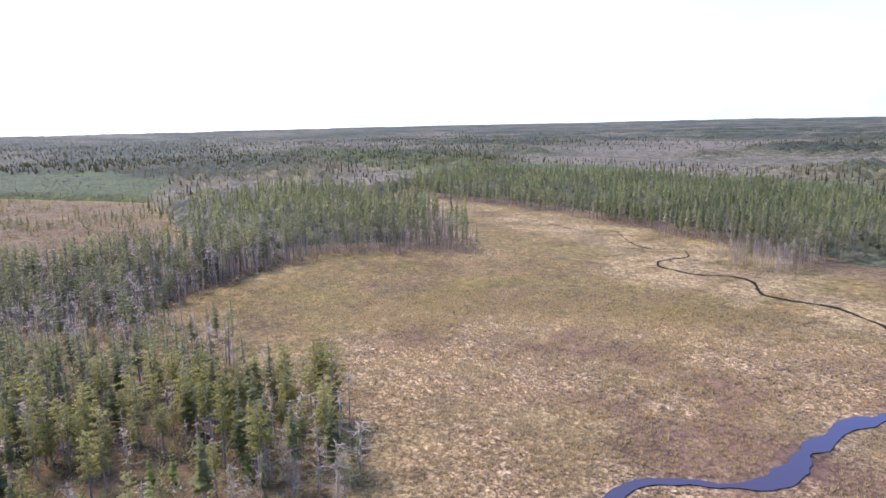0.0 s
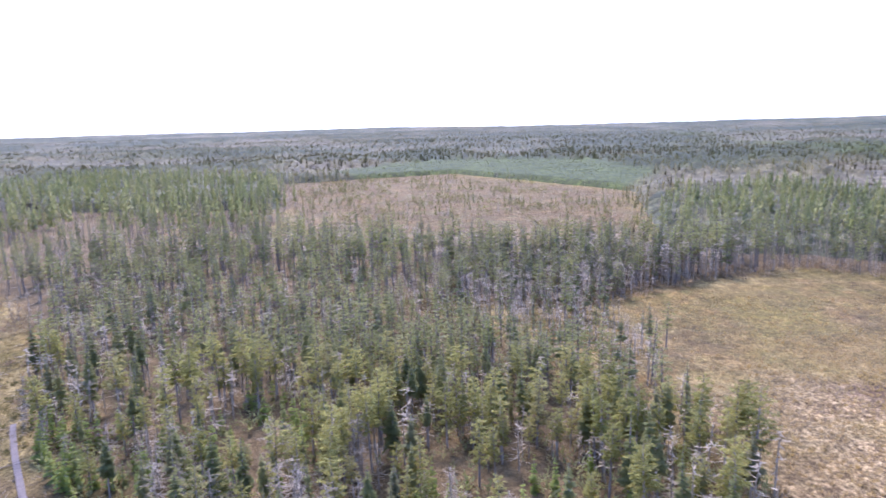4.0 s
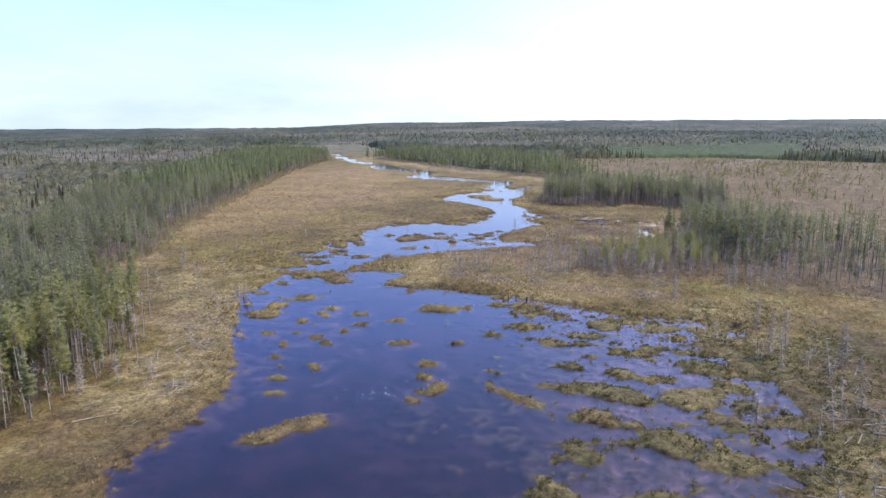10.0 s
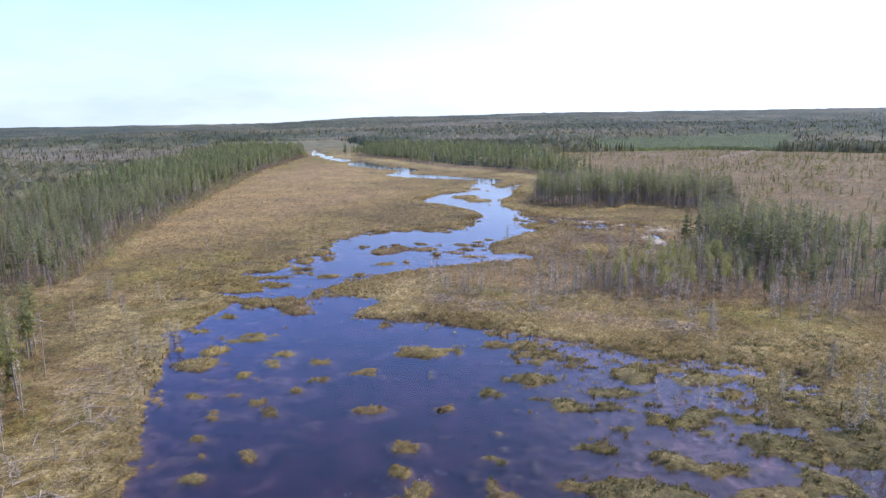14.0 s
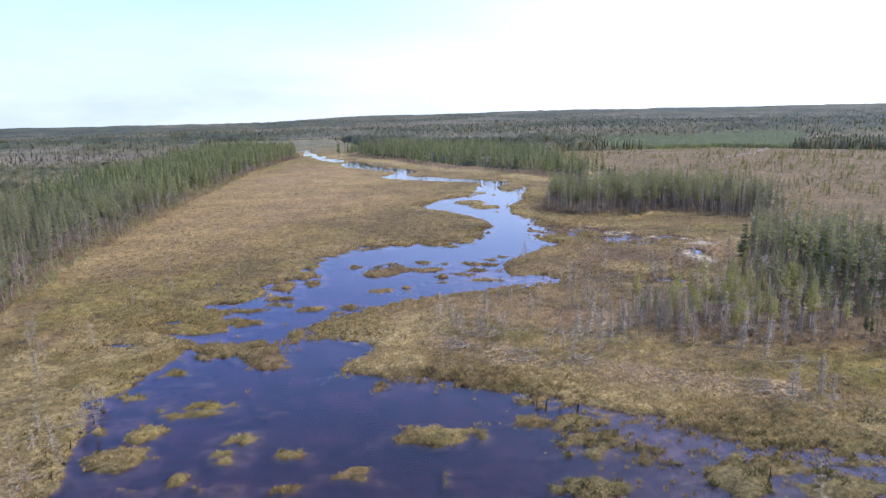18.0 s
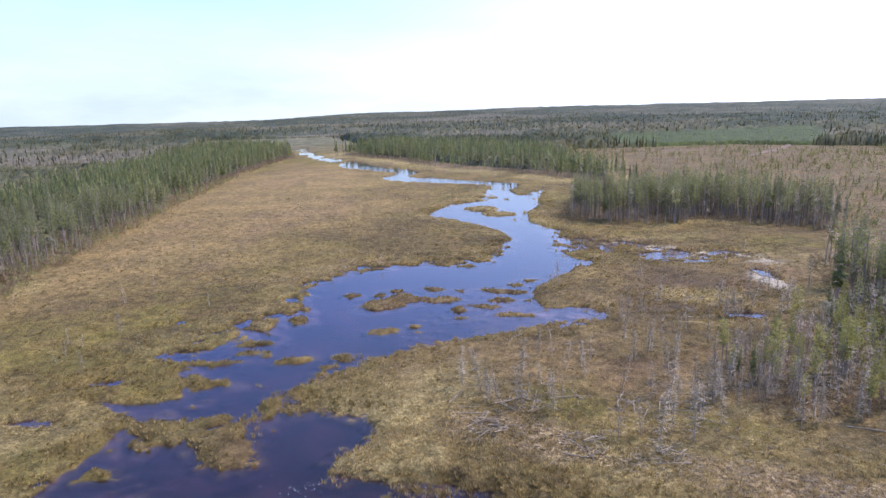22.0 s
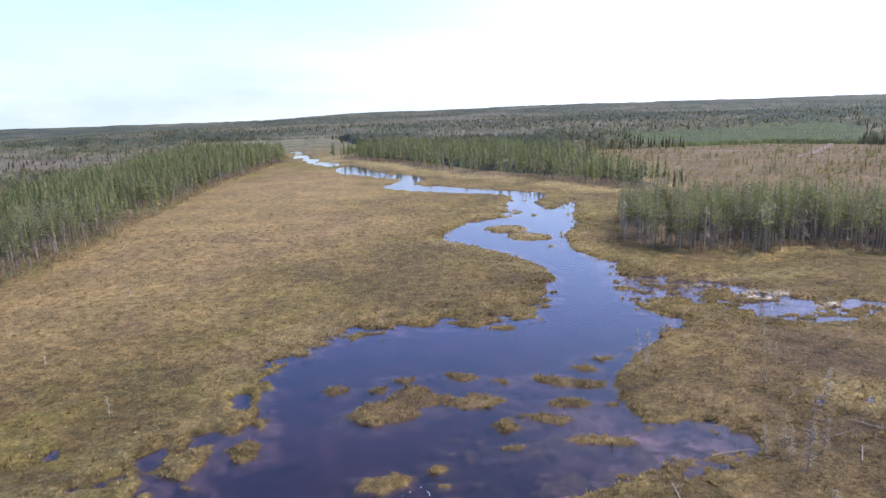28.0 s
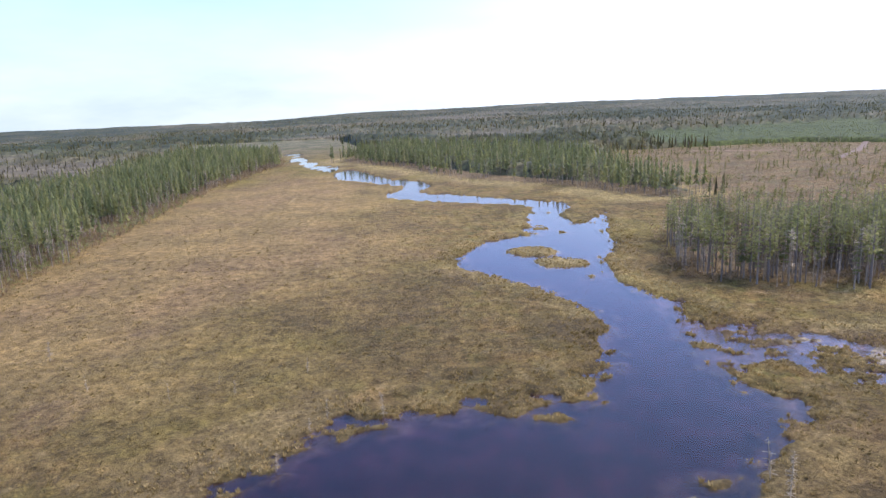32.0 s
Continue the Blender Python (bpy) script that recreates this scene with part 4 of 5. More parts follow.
    me.polygons.foreach_set("use_smooth", np.ones(len(me.polygons), bool))
    ob = new("ground", me)
    return tagged(ob, "boggy valley floor of brown moss, sedge and peat", "ground", kind="structure")


build_ground()

ripple = bmesh.new()
for a, b, c, e in ((-150, -170, 300, 720),):
    ripple.faces.new([ripple.verts.new(p) for p in ((a, b, 0), (c, b, 0), (c, e, 0), (a, e, 0))])
water_mesh = bpy.data.meshes.new("water")
ripple.to_mesh(water_mesh)
water_mesh.materials.append(WATER)
water = tagged(new("water", water_mesh), "still dark peaty water of the winding bog river and pond", "water", kind="structure")
water.visible_shadow = False



def stream(name, course, label, fill=1.0, mat=STREAM, rough=0.2):
    """A narrow winding ribbon of dark water set into the turf."""
    bm = bmesh.new()
    line = []
    for (ax, ay, aw), (bx, by, bw) in zip(course, course[1:]):
        n = max(2, int(math.hypot(bx - ax, by - ay) / 0.8))
        line += [(ax + (bx - ax) * k / n, ay + (by - ay) * k / n, aw + (bw - aw) * k / n) for k in range(n)]
    pts = np.array(line)
    for _ in range(2):
        pts[1:-1] = (pts[:-2] + 2 * pts[1:-1] + pts[2:]) / 4
    rows = []
    for c, (x, y, w) in enumerate(pts):
        a, b = pts[max(c - 1, 0)], pts[min(c + 1, len(pts) - 1)]
        length = math.hypot(b[0] - a[0], b[1] - a[1])
        nx, ny = -(b[1] - a[1]) / length, (b[0] - a[0]) / length
        lw, rw = (fill * w * max(0.04, rough + (1.8 - 1.5 * rough) * (fbm(x, y, 2.0, q) - 0.22)) for q in (1, 4))
        rows.append([bm.verts.new((x + nx * lw, y + ny * lw, 0.5)), bm.verts.new((x - nx * rw, y - ny * rw, 0.5))])
    for p, q in zip(rows, rows[1:]):
        bm.faces.new((p[0], p[1], q[1], q[0]))
    me = bpy.data.meshes.new(name)
    bm.to_mesh(me)
    me.materials.append(mat)
    return tagged(new(name, me), label, "water", kind="structure")


stream("water_creek", CREEK, "narrow dark creek winding through the meadow", 0.44, DITCH, 0.06)
stream("water_brook", BROOK, "smooth blue brook curving through dry sedge", 0.80, STREAM, 0.25)

# ---- woods ----
EDGE_WEST = [(-47, 62), (-46, 78), (-41, 90), (-42, 100), (-46, 112), (-53, 120), (-67, 135), (-77, 153), (-95, 150), (-80, 100), (-75, 62)]
EAST_RIM = [(58, 150), (60, 172), (69, 193), (80, 212), (97, 206), (98, 188), (92, 166), (76, 148)]
DEAD_BELT = [(66, -26), (84, -8), (106, 10), (150, 8), (150, -30), (128, -55), (112, -34), (100, -20), (80, -32)]
DEAD_FRINGE = [(72, -151), (69, -136), (57, -134), (45, -132), (37, -133), (34, -146), (49, -150)]
WOODS = [(DEAD_BELT, 2.0, (0.14, 0.12, 0.74)), (FOREST_WEST, 2.3, (0.52, 0.38, 0.10)), (EDGE_WEST, 2.1, (0.34, 0.42, 0.24)), (FOREST_EAST, 2.65, (0.26, 0.38, 0.36)), (WOOD_SOUTH, 2.2, (0.30, 0.32, 0.38)), (FOREST_SOUTH, 2.2, (0.52, 0.26, 0.22)),
         (NEAR_WOOD, 3.0, (0.26, 0.62, 0.12)), (LOW_GROVE, 1.6, (0.10, 0.34, 0.56)), (EAST_RIM, 2.3, (0.48, 0.34, 0.18)), (GROVE, 1.5, (0.26, 0.44, 0.30)), (WOOD_NORTH, 3.3, (0.78, 0.18, 0.04)), (DEAD_FRINGE, 1.5, (0.03, 0.05, 0.92))]
rng = np.random.RandomState(11)
tx, ty, tk, td = [], [], [], []
for outline, gap, mix in WOODS:
    o = np.array(outline)
    px, py = scatter(rng, (*o.min(0), *o.max(0)), gap)
    e = inside(px, py, outline) + 9 * (fbm(px, py, 14, 3) - 0.5)
    thin = fbm(px, py, 22, 6)
    keep = (e > 0) & (rng.rand(len(px)) < np.clip(0.35 + e / 10, 0, 1)) & (thin > (0.31 if outline is FOREST_EAST else 0.27)) & (water_field(px, py) < -1) & (np.hypot((px - 46) / 1.3, py - 17) > 6) & ((px < 140) | (rng.rand(len(px)) < 0.6)) & ((px < 74) | (py < 100) | (py > 165) | (px > 140) | (rng.rand(len(px)) < 0.9))
    px, py, e = px[keep], py[keep], e[keep]
    r = rng.rand(len(px))
    patch = 0.3 * (fbm(px, py, 30, 2) - 0.5)
    dead = mix[2] + (0.15 if outline is NEAR_WOOD else 0.42) * step(12, 1, e) * (1 - mix[2])
    kind = np.where(r < dead, 2, np.where(r < dead + (1 - dead) * np.clip(mix[1] / (mix[0] + mix[1]) + 2 * patch, 0, 1), 1, 0))
    tx.append(px), ty.append(py), tk.append(kind), td.append(e)
tx, ty, tk, td = (np.concatenate(a) for a in (tx, ty, tk, td))
tz = ground_z(tx, ty)
print("trees", len(tx), np.bincount(tk))

SPRUCE_NEAR = [spruce_shapes(np.random.RandomState(s), 10.0, 0.080 + 0.02 * (s % 3), 20, 7, 0.14 + 0.11 * (s % 4)) for s in range(8)]
LARCH_NEAR = [larch_shapes(np.random.RandomState(40 + s), 10.0, 0.095 + 0.018 * (s % 3), 34, 32, 0.34 + 0.06 * (s % 4), 0.80) for s in range(8)]
SNAG_NEAR = [snag_shapes(np.random.RandomState(80 + s), 9.0, 100 if s % 2 else 60) for s in range(6)]
SPRUCE_MID = [spruce_shapes(np.random.RandomState(20 + s), 10.0, 0.092 + 0.016 * (s % 3), 12, 5, 0.26 + 0.06 * (s % 3), True) for s in range(6)]
LARCH_MID = [larch_shapes(np.random.RandomState(60 + s), 10.0, 0.068 + 0.014 * (s % 3), 20, 14, 0.38 + 0.06 * (s % 3), 0.95) for s in range(6)]
SNAG_MID = [snag_shapes(np.random.RandomState(90 + s), 9.0, 18, 1.9) for s in range(4)]

# the trees that the flight passes nearest stand as single things
pace = np.minimum.reduce([np.hypot(tx + 12, ty + 10), np.hypot(tx, np.clip(ty, 0, 160) - ty)])
tall = np.where(tk == 0, 1.0, np.where(tk == 1, 1.0, 0.85)) * (0.62 + 0.55 * rng.rand(len(tx))) * (0.85 + 0.3 * fbm(tx, ty, 30, 1)) * np.where(inside(tx, ty, LOW_GROVE) > -2, 0.66, 1.0) * np.where((tx > 20) & (tx < 125) & (ty > -35) & (ty < 95), 0.80, 1.0) * np.where((tx > 62) & (tx < 150) & (ty > 95) & (ty < 160), 0.78, 1.0) * np.where(ty < -130, 0.85, 1.0) * np.where((inside(tx, ty, GROVE) > -2) | ((tx > 58) & (ty > 140) & (ty < 262)), 1.06, 1.0)
things = np.zeros(len(tx), bool)
for kind, (names, label, shapes, mats, parts) in enumerate((
        ("spruce_tree", "slender dark green black spruce in the bog wood", SPRUCE_NEAR, (BARK, SPRUCE), ("trunk", "crown")),
        ("larch_tree", "airy olive green larch with grey limbs", LARCH_NEAR, (BARK, LARCH), ("trunk", "crown")),
        ("dead_tree", "bare silver grey dead conifer at the wood's edge", SNAG_NEAR, (GREYWOOD,), ("trunk",)))):
    i = np.where(tk == kind)[0]
    i = i[np.argsort(pace[i])][: (300, 300, 85)[kind]]
    things[i] = True
    masters = [make_tree(names, s, mats, parts, label, "tree", names.replace("_", " ") + "s of the bog woods") for s in shapes]
    for c, j in enumerate(i):
        m = pose(tx[j], ty[j], tz[j] - 0.05, 0, 0, 360 * rng.rand())
        w = tall[j] * (1.35 if 20 < tx[j] < 160 and -60 < ty[j] < 100 else 1.0)
        if c < len(masters):
            masters[c].matrix_basis = m @ Matrix.Diagonal((w, w, tall[j], 1))
        else:
            copy = copy_thing(masters[c % len(masters)], m)
            copy.scale = (w, w, tall[j])


def broad(x, y):
    """How much broader than usual the crowns grow: open eastern wood against close stands."""
    return 1 + 0.5 * ((x > 20) & (x < 160) & (y > -60) & (y < 100))


def stand(name, label, shapes, mats, i, x, y, z, size):
    """A joined stand of trees: trunks and crowns."""
    which = rng.randint(0, len(shapes), len(x))
    root = tagged(new(name), label, "woods", kind="stuff")
    for c, (mat, part_name) in enumerate(zip(mats, ("trunks", "crowns"))):
        ob = joined(part_name, [s[c] for s in shapes], x, y, z - 0.05, size, which, mat, np.random.RandomState(3 + i), None, broad(x, y))
        if ob:
            ob.parent = root
            tagged(ob, kind="stuff")


# ---- far woods to the horizon ----
def far_spruce(seed):
    r = np.random.RandomState(seed)
    s = Shape()
    for lo, hi, rad in ((0.10, 0.72, 0.115), (0.38, 1.0, 0.092)):
        n = 3
        a0 = r.rand() * 6
        ring = [np.array((math.cos(a0 + 6.283 * k / n) * rad * r.uniform(0.7, 1.3), math.sin(a0 + 6.283 * k / n) * rad * r.uniform(0.7, 1.3), lo + r.uniform(-0.06, 0.06))) * 10 for k in range(n)]
        for k in range(n):
            s.tri(ring[k], ring[(k + 1) % n], np.array((0, 0, hi * 10)))
    return s


FAR_SHAPES = [far_spruce(s) for s in range(5)]


def pole(seed, h):
    s = Shape()
    s.rod((0, 0, -0.3), (0.1, 0.05, h), 0.13, 0.04, 3)
    return s


def outer_crown(seed):
    """A light crown of drooping sprays for trees that stay far off."""
    r = np.random.RandomState(seed)
    s = Shape()
    for k in range(9):
        f = (k + r.uniform(-0.3, 0.3)) / 9
        z = 3.0 + 6.6 * f
        reach = (1.0 * (1 - f) ** 0.8 + 0.12) * r.uniform(0.75, 1.25)
        for b in range(4):
            a = 6.283 * (b + r.rand()) / 4 + k
            w = r.uniform(0.3, 0.6)
            out = [np.array((math.cos(q) * reach * r.uniform(0.6, 1.2), math.sin(q) * reach * r.uniform(0.6, 1.2), z - r.uniform(0.1, 0.7))) for q in (a - w, a + w)]
            s.tri(np.array((0, 0, z + r.uniform(0.4, 1.0))), out[0], out[1])
    return s


SNAG_OUTER = [snag_shapes(np.random.RandomState(95 + s), 9.0, 18, 2.7) for s in range(3)]
OUTER = [(pole(s, 7), outer_crown(s)) for s in range(5)]
outer = pace > 180
for kind, (name, label, shapes, mats) in enumerate((
        ("spruce_stand", "dense stand of dark green black spruce", SPRUCE_MID, (BARK, SPRUCE_FAR)),
        ("larch_stand", "open stand of olive larch and pine", LARCH_MID, (BARK, LARCH_FAR)),
        ("dead_tree_stand", "grey dead trees among the living woods", SNAG_MID, (GREYWOOD,)))):
    k = (tk == kind) & ~things & ~outer
    stand(name, label, shapes, mats, kind, tx[k], ty[k], tz[k], tall[k])
    k = (tk == kind) & ~things & outer
    stand("outer_" + name, "more distant " + label, OUTER if kind < 2 else SNAG_OUTER, mats, kind, tx[k], ty[k], tz[k], tall[k] * 1.05)



VALLEY = [(-130, 30), (-140, 200), (-170, 540), (-240, 900), (-100, 900), (-40, 640), (60, 420), (110, 300), (140, 180), (190, 60), (150, -60), (270, -185), (20, -185), (-120, -100)]


def wooded(x, y):
    """Distance into the mapped woods, into the far plain's cover, and into the plantations."""
    mapped = np.maximum.reduce([inside(x, y, o) for o in (FOREST_WEST, FOREST_EAST, WOOD_SOUTH, FOREST_SOUTH, GROVE, WOOD_NORTH)])
    cut = np.maximum.reduce([inside(x, y, o) for o in (CLEARING_EAST, CLEARING_NORTH)])
    plain = -np.maximum.reduce([inside(x, y, VALLEY), cut, -(np.hypot(x, y - 60) - 110)])
    planted = np.maximum.reduce([inside(x, y, o) for o in PLANTATIONS])
    return mapped, plain, planted


def thickness(x, y):
    """How closed the far woods are: low over treed bog, high in old spruce."""
    bog = 0.13 * step(-150, -230, x) * step(30, 120, y) * step(1100, 500, np.hypot(x, y))
    pale = 0.04 * step(120, 200, x) * step(-230, -330, y) * step(1300, 600, np.hypot(x, y))
    return fbm(x, y, 170, 5) + 0.55 * (fbm(x * 0.6, y, 60, 2) - 0.5) - bog - pale


def in_view(x, y):
    heading = np.degrees(np.arctan2(x + 5, y - 20))
    return (heading > -54) & (heading < 170)


def build_canopy():
    """The closed roof of twigs and crowns below the taller trees of the far woods."""
    r = np.random.RandomState(71)
    xs, ys = spread_axis(-190, 260, 3.0, 4650, 1.024), spread_axis(-170, 560, 3.2, 4650, 1.024)
    gx, gy = np.meshgrid(xs, ys)
    gx = gx + np.gradient(xs)[None, :] * r.uniform(-0.38, 0.38, gx.shape)
    gy = gy + np.gradient(ys)[:, None] * r.uniform(-0.38, 0.38, gx.shape)
    x, y = gx.ravel(), gy.ravel()
    mapped, plain, planted = wooded(x, y)
    near = np.minimum(np.hypot(x + 12, y + 10), np.hypot(x, np.clip(y, 0, 160) - y))
    grown = mapped > -3
    thinned = (inside(x, y, GROVE) > -3) | ((x > 0) & (x < 250) & (y > -30) & (y < 270) & grown) | ((x > 30) & (y > 100) & (y < 260) & (x < 125))
    depth_in = np.maximum(mapped - 16, plain - 2)
    depth_in = np.where(grown, np.minimum(depth_in, (near - 150) * 0.3), depth_in)
    depth_in = np.where(thinned, -9, depth_in)
    thick = thickness(x, y)
    rough = r.rand(len(x))
    high = np.where(~grown, 0.6 + (0.9 + 3.9 * step(0.30, 0.55, thick)) * (0.35 + 1.15 * rough**1.6), 2.6 + 2.6 * rough)
    young = step(-6, 4, planted)
    high = high * (1 - young) + young * (2.3 + 0.9 * rough)
    sink = 0.6 + 0.012 * np.maximum(near - 150, 0)
    z = ground_z(x, y) + high - (high + sink) * step(10, 0, depth_in)
    nx, ny = len(xs), len(ys)
    i = (np.arange(ny - 1)[:, None] * nx + np.arange(nx - 1)[None]).ravel()
    quads = np.stack([i, i + 1, i + nx + 1, i + nx], -1)
    keep = (depth_in > -8 - 0.09 * np.maximum(near - 100, 0)) & in_view(x, y)
    quads = quads[keep[quads].all(1)]
    used, quads = np.unique(quads, return_inverse=True)
    tint = 0.50 - 1.8 * (thick - 0.42) + 0.9 * (fbm(x * 0.5, y, 260, 6) - 0.5) + 0.5 * (fbm(x, y, 90, 4) - 0.5) + r.normal(0, 0.13, len(x))
    tint = np.where(~grown, tint, 0.30 + 0.5 * (fbm(x, y, 30, 4) - 0.5) + r.normal(0, 0.10, len(x)))
    tint = tint + 0.04 * step(-150, -230, x) * step(30, 120, y) * step(1100, 500, np.hypot(x, y)) * ~grown
    me = mesh_of("far_canopy", np.stack([x, y, z], -1)[used], quads.reshape(-1, 4), CANOPY, np.clip(tint, 0, 0.9)[used])
    grassy = np.maximum(young, 0.75 * step(20, 60, -y - 150 - 0.08 * x) * step(0.40, 0.55, fbm(x, y, 110, 3)) * step(-420, -260, y))
    a = me.attributes.new("planted", "FLOAT", "POINT")
    a.data.foreach_set("value", grassy[used].astype(np.float32))
    tagged(new("far_canopy", me), "closed olive and grey canopy of the woods across the plain", "woods", kind="stuff")


build_canopy()

fx, fy = [], []
for r0, r1, gap in ((120, 700, 5.0), (700, 1500, 9.5), (1500, 3000, 18.0), (3000, 4600, 38.0)):
    px, py = scatter(rng, (-r1 * 0.75, -r1 * 0.55, r1, r1), gap)
    r = np.hypot(px, py - 60)
    k = (r >= r0) & (r < r1)
    fx.append(px[k]), fy.append(py[k])
for o in PLANTATIONS:
    px, py = scatter(rng, (*np.min(o, 0), *np.max(o, 0)), 3.4)
    k = inside(px, py, o) > 0
    fx.append(px[k]), fy.append(py[k])
fx, fy = np.concatenate(fx), np.concatenate(fy)
mapped, plain, planted = wooded(fx, fy)
young = planted > 6
keep = in_view(fx, fy) & (mapped < -3) & ((young & (plain > 9)) | ((plain > 0) & (planted < 0))) & (water_field(fx, fy) < -3)
thick = thickness(fx, fy)
keep &= young | (rng.rand(len(fx)) < np.clip(0.28 + 5 * (thick - 0.36), 0.28, 0.95))
fx, fy, thick, young = fx[keep], fy[keep], thick[keep], young[keep]
fr = np.hypot(fx, fy - 60)
kindmap = 0.60 - 0.9 * (thick - 0.42) + 0.6 * (fbm(fx, fy, 90, 4) - 0.5) + 0.30 * (rng.rand(len(fx)) - 0.5)
fsize = np.where(young, 0.34 + 0.06 * rng.rand(len(fx)), (0.60 + 0.36 * rng.rand(len(fx))) * (0.62 + 0.38 * step(0.32, 0.48, thick)))
fz = ground_z(fx, fy)
which = rng.randint(0, 5, len(fx))
print("far trees", len(fx))
for name, label, mat, k in (
        ("far_spruce_wood", "dark spruce woods reaching to the horizon", SPRUCE_PLAIN, ~young & (kindmap < 0.50)),
        ("far_larch_wood", "paler mixed woods far across the plain", LARCH_PLAIN, ~young & (kindmap >= 0.50) & (kindmap < 0.68)),
        ("far_bare_wood", "leafless grey birch woods in the distance", BARE_PLAIN, ~young & (kindmap >= 0.68)),
        ("plantation", "even bright green young conifer plantation", YOUNG_FAR, young)):
    if name == "far_spruce_wood" or name == "far_larch_wood":
        edge = k & (fr < 520)
        stand("middle_" + name[4:], label.replace("reaching to the horizon", "beyond the clearings").replace("far across", "at the near side of"), OUTER, (BARK, mat), 7, fx[edge], fy[edge], fz[edge] - 0.3, fsize[edge] * 0.95)
        k = k & ~edge
    ob = joined(name, FAR_SHAPES, fx[k], fy[k], fz[k] - 0.4, fsize[k], which[k], mat, rng)
    if ob:
        tagged(ob, label, "woods", kind="stuff")


# ---- low plants on the bog ----
def tuft_shape(seed, blades, height, spread, fine=1.0):
    """A tussock of leaning blades."""
    r = np.random.RandomState(seed)
    s = Shape()
    for b in range(blades):
        a = 6.283 * (b + r.rand()) / blades
        w = np.array((math.cos(a), math.sin(a), 0))
        p = w * spread * r.uniform(0.1, 0.6)
        q = np.array((-w[1], w[0], 0)) * spread * fine * r.uniform(0.35, 0.6)
        s.tri(p - q - (0, 0, 0.05), p + q - (0, 0, 0.05), p + w * spread * r.uniform(0.2, 0.7) + (0, 0, height * r.uniform(0.6, 1.1)))
    return s


def plant(name, label, category, mat, shapes, box, spacing, want, seed, size=(0.7, 1.4), wet=False, light=0.0):
    r = np.random.RandomState(seed)
    x, y = scatter(r, box, spacing)
    k = r.rand(len(x)) < want(x, y)
    x, y = x[k], y[k]
    z = ground_z(x, y)
    k = (z > (-0.6 if wet else 0.0)) & (np.maximum(along(x, y, CREEK), along(x, y, BROOK)) < -0.5)
    x, y, z = x[k], y[k], np.maximum(z[k], -0.04)
    ob = joined(name, shapes, x, y, z, r.uniform(size[0], size[1], len(x)), r.randint(0, len(shapes), len(x)), mat, r, np.clip(light - 0.05 + 0.25 * (y < 0) + 0.9 * fbm(x, y, 9, 3) - 0.32 * ((x > 4) & (x < 40) & (y > 40) & (y < 122)) + r.normal(0, 0.18, len(x)), 0, 0.99))
    return tagged(ob, label, category, kind="stuff")


SEDGE = [tuft_shape(s, 9, 0.36, 0.38, 0.5) for s in range(5)]


def hummock_shape(seed):
    """A low cushion of fine leaning stems."""
    r = np.random.RandomState(seed)
    s = Shape()
    for b in range(9):
        a = r.uniform(0, 6.283)
        p = np.array((math.cos(a), math.sin(a), 0)) * r.uniform(0.0, 0.42)
        q = np.array((-math.sin(a), math.cos(a), 0)) * r.uniform(0.05, 0.13)
        lean = np.array((math.cos(a + r.normal(0, 0.6)), math.sin(a + r.normal(0, 0.6)), 0)) * r.uniform(0.12, 0.34)
        s.tri(p - q - (0, 0, 0.05), p + q - (0, 0, 0.05), p + lean + (0, 0, r.uniform(0.05, 0.15)))
    return s


SHRUB = [hummock_shape(20 + s) for s in range(6)]


def near_bank(x, y):
    d = -water_field(x, y)
    ashore = step(4.5, 0.4, d) * (d > 0.05) * (1 - 0.85 * ((x > 4) & (x < 52) & (y > 44) & (y < 112))) * step(0.30, 0.5, fbm(x, y, 5, 4))
    reeds = (0.14 * step(-1.2, -0.1, d) * step(4, 16, x) + 0.40 * step(-7, -0.5, d) * step(8, 14, x) * step(98, 108, y) * step(0.44, 0.58, fbm(x, y, 3.5, 2))) * (d <= 0.05) * (y < 136) * (y > 40)
    return ashore + reeds


plant("sedge", "dry straw coloured sedge tussocks along the banks and islets", "sedge", STRAW_LEAF, SEDGE, (-60, 34, 70, 330), 0.68,
      lambda x, y: 0.85 * near_bank(x, y), 31, (0.45, 1.05), True)
plant("marsh_hummocks", "dark olive brown hummocks of leatherleaf on the marsh islets", "shrubs", LEATHERLEAF, [tuft_shape(80 + s, 8, 0.30, 0.55, 0.45) for s in range(5)], (5, 44, 62, 122), 0.72,
      lambda x, y: 0.7 * step(0.36, 0.50, fbm(x, y, 3, 6)), 43, (0.5, 1.2), False, -0.25)
plant("bank_sedge", "thick straw and olive sedge along the pond's north bank", "sedge", STRAW_LEAF, [tuft_shape(70 + s, 9, 0.42, 0.42, 0.28) for s in range(5)], (-22, 104, 74, 170), 0.58,
      lambda x, y: 0.8 * np.maximum(step(22, 6, np.abs(y - 138 + 0.36 * x)), step(13, 7, np.hypot(x + 8, y - 160))) * step(0.32, 0.50, fbm(x, y, 6, 2)), 39, (0.5, 1.1), True, 0.26)
plant("bog_shrubs", "low olive brown leatherleaf and moss hummocks", "shrubs", MOSS_LEAF, SHRUB, (-90, 60, 80, 400), 1.1,
      lambda x, y: 0.75 * (inside(x, y, FOREST_WEST) < 0) * step(400, 180, y), 32, (0.6, 1.3))
plant("meadow_sedge", "pale dry sedge tussocks over the open meadow", "sedge", STRAW_LEAF, SEDGE, (-10, -112, 110, -14), 0.62,
      lambda x, y: np.clip(0.15 + 0.8 * step(-16, 10, inside(x, y, MEADOW_SEDGE)), 0, 1), 33, (0.5, 1.05), False, 0.38)
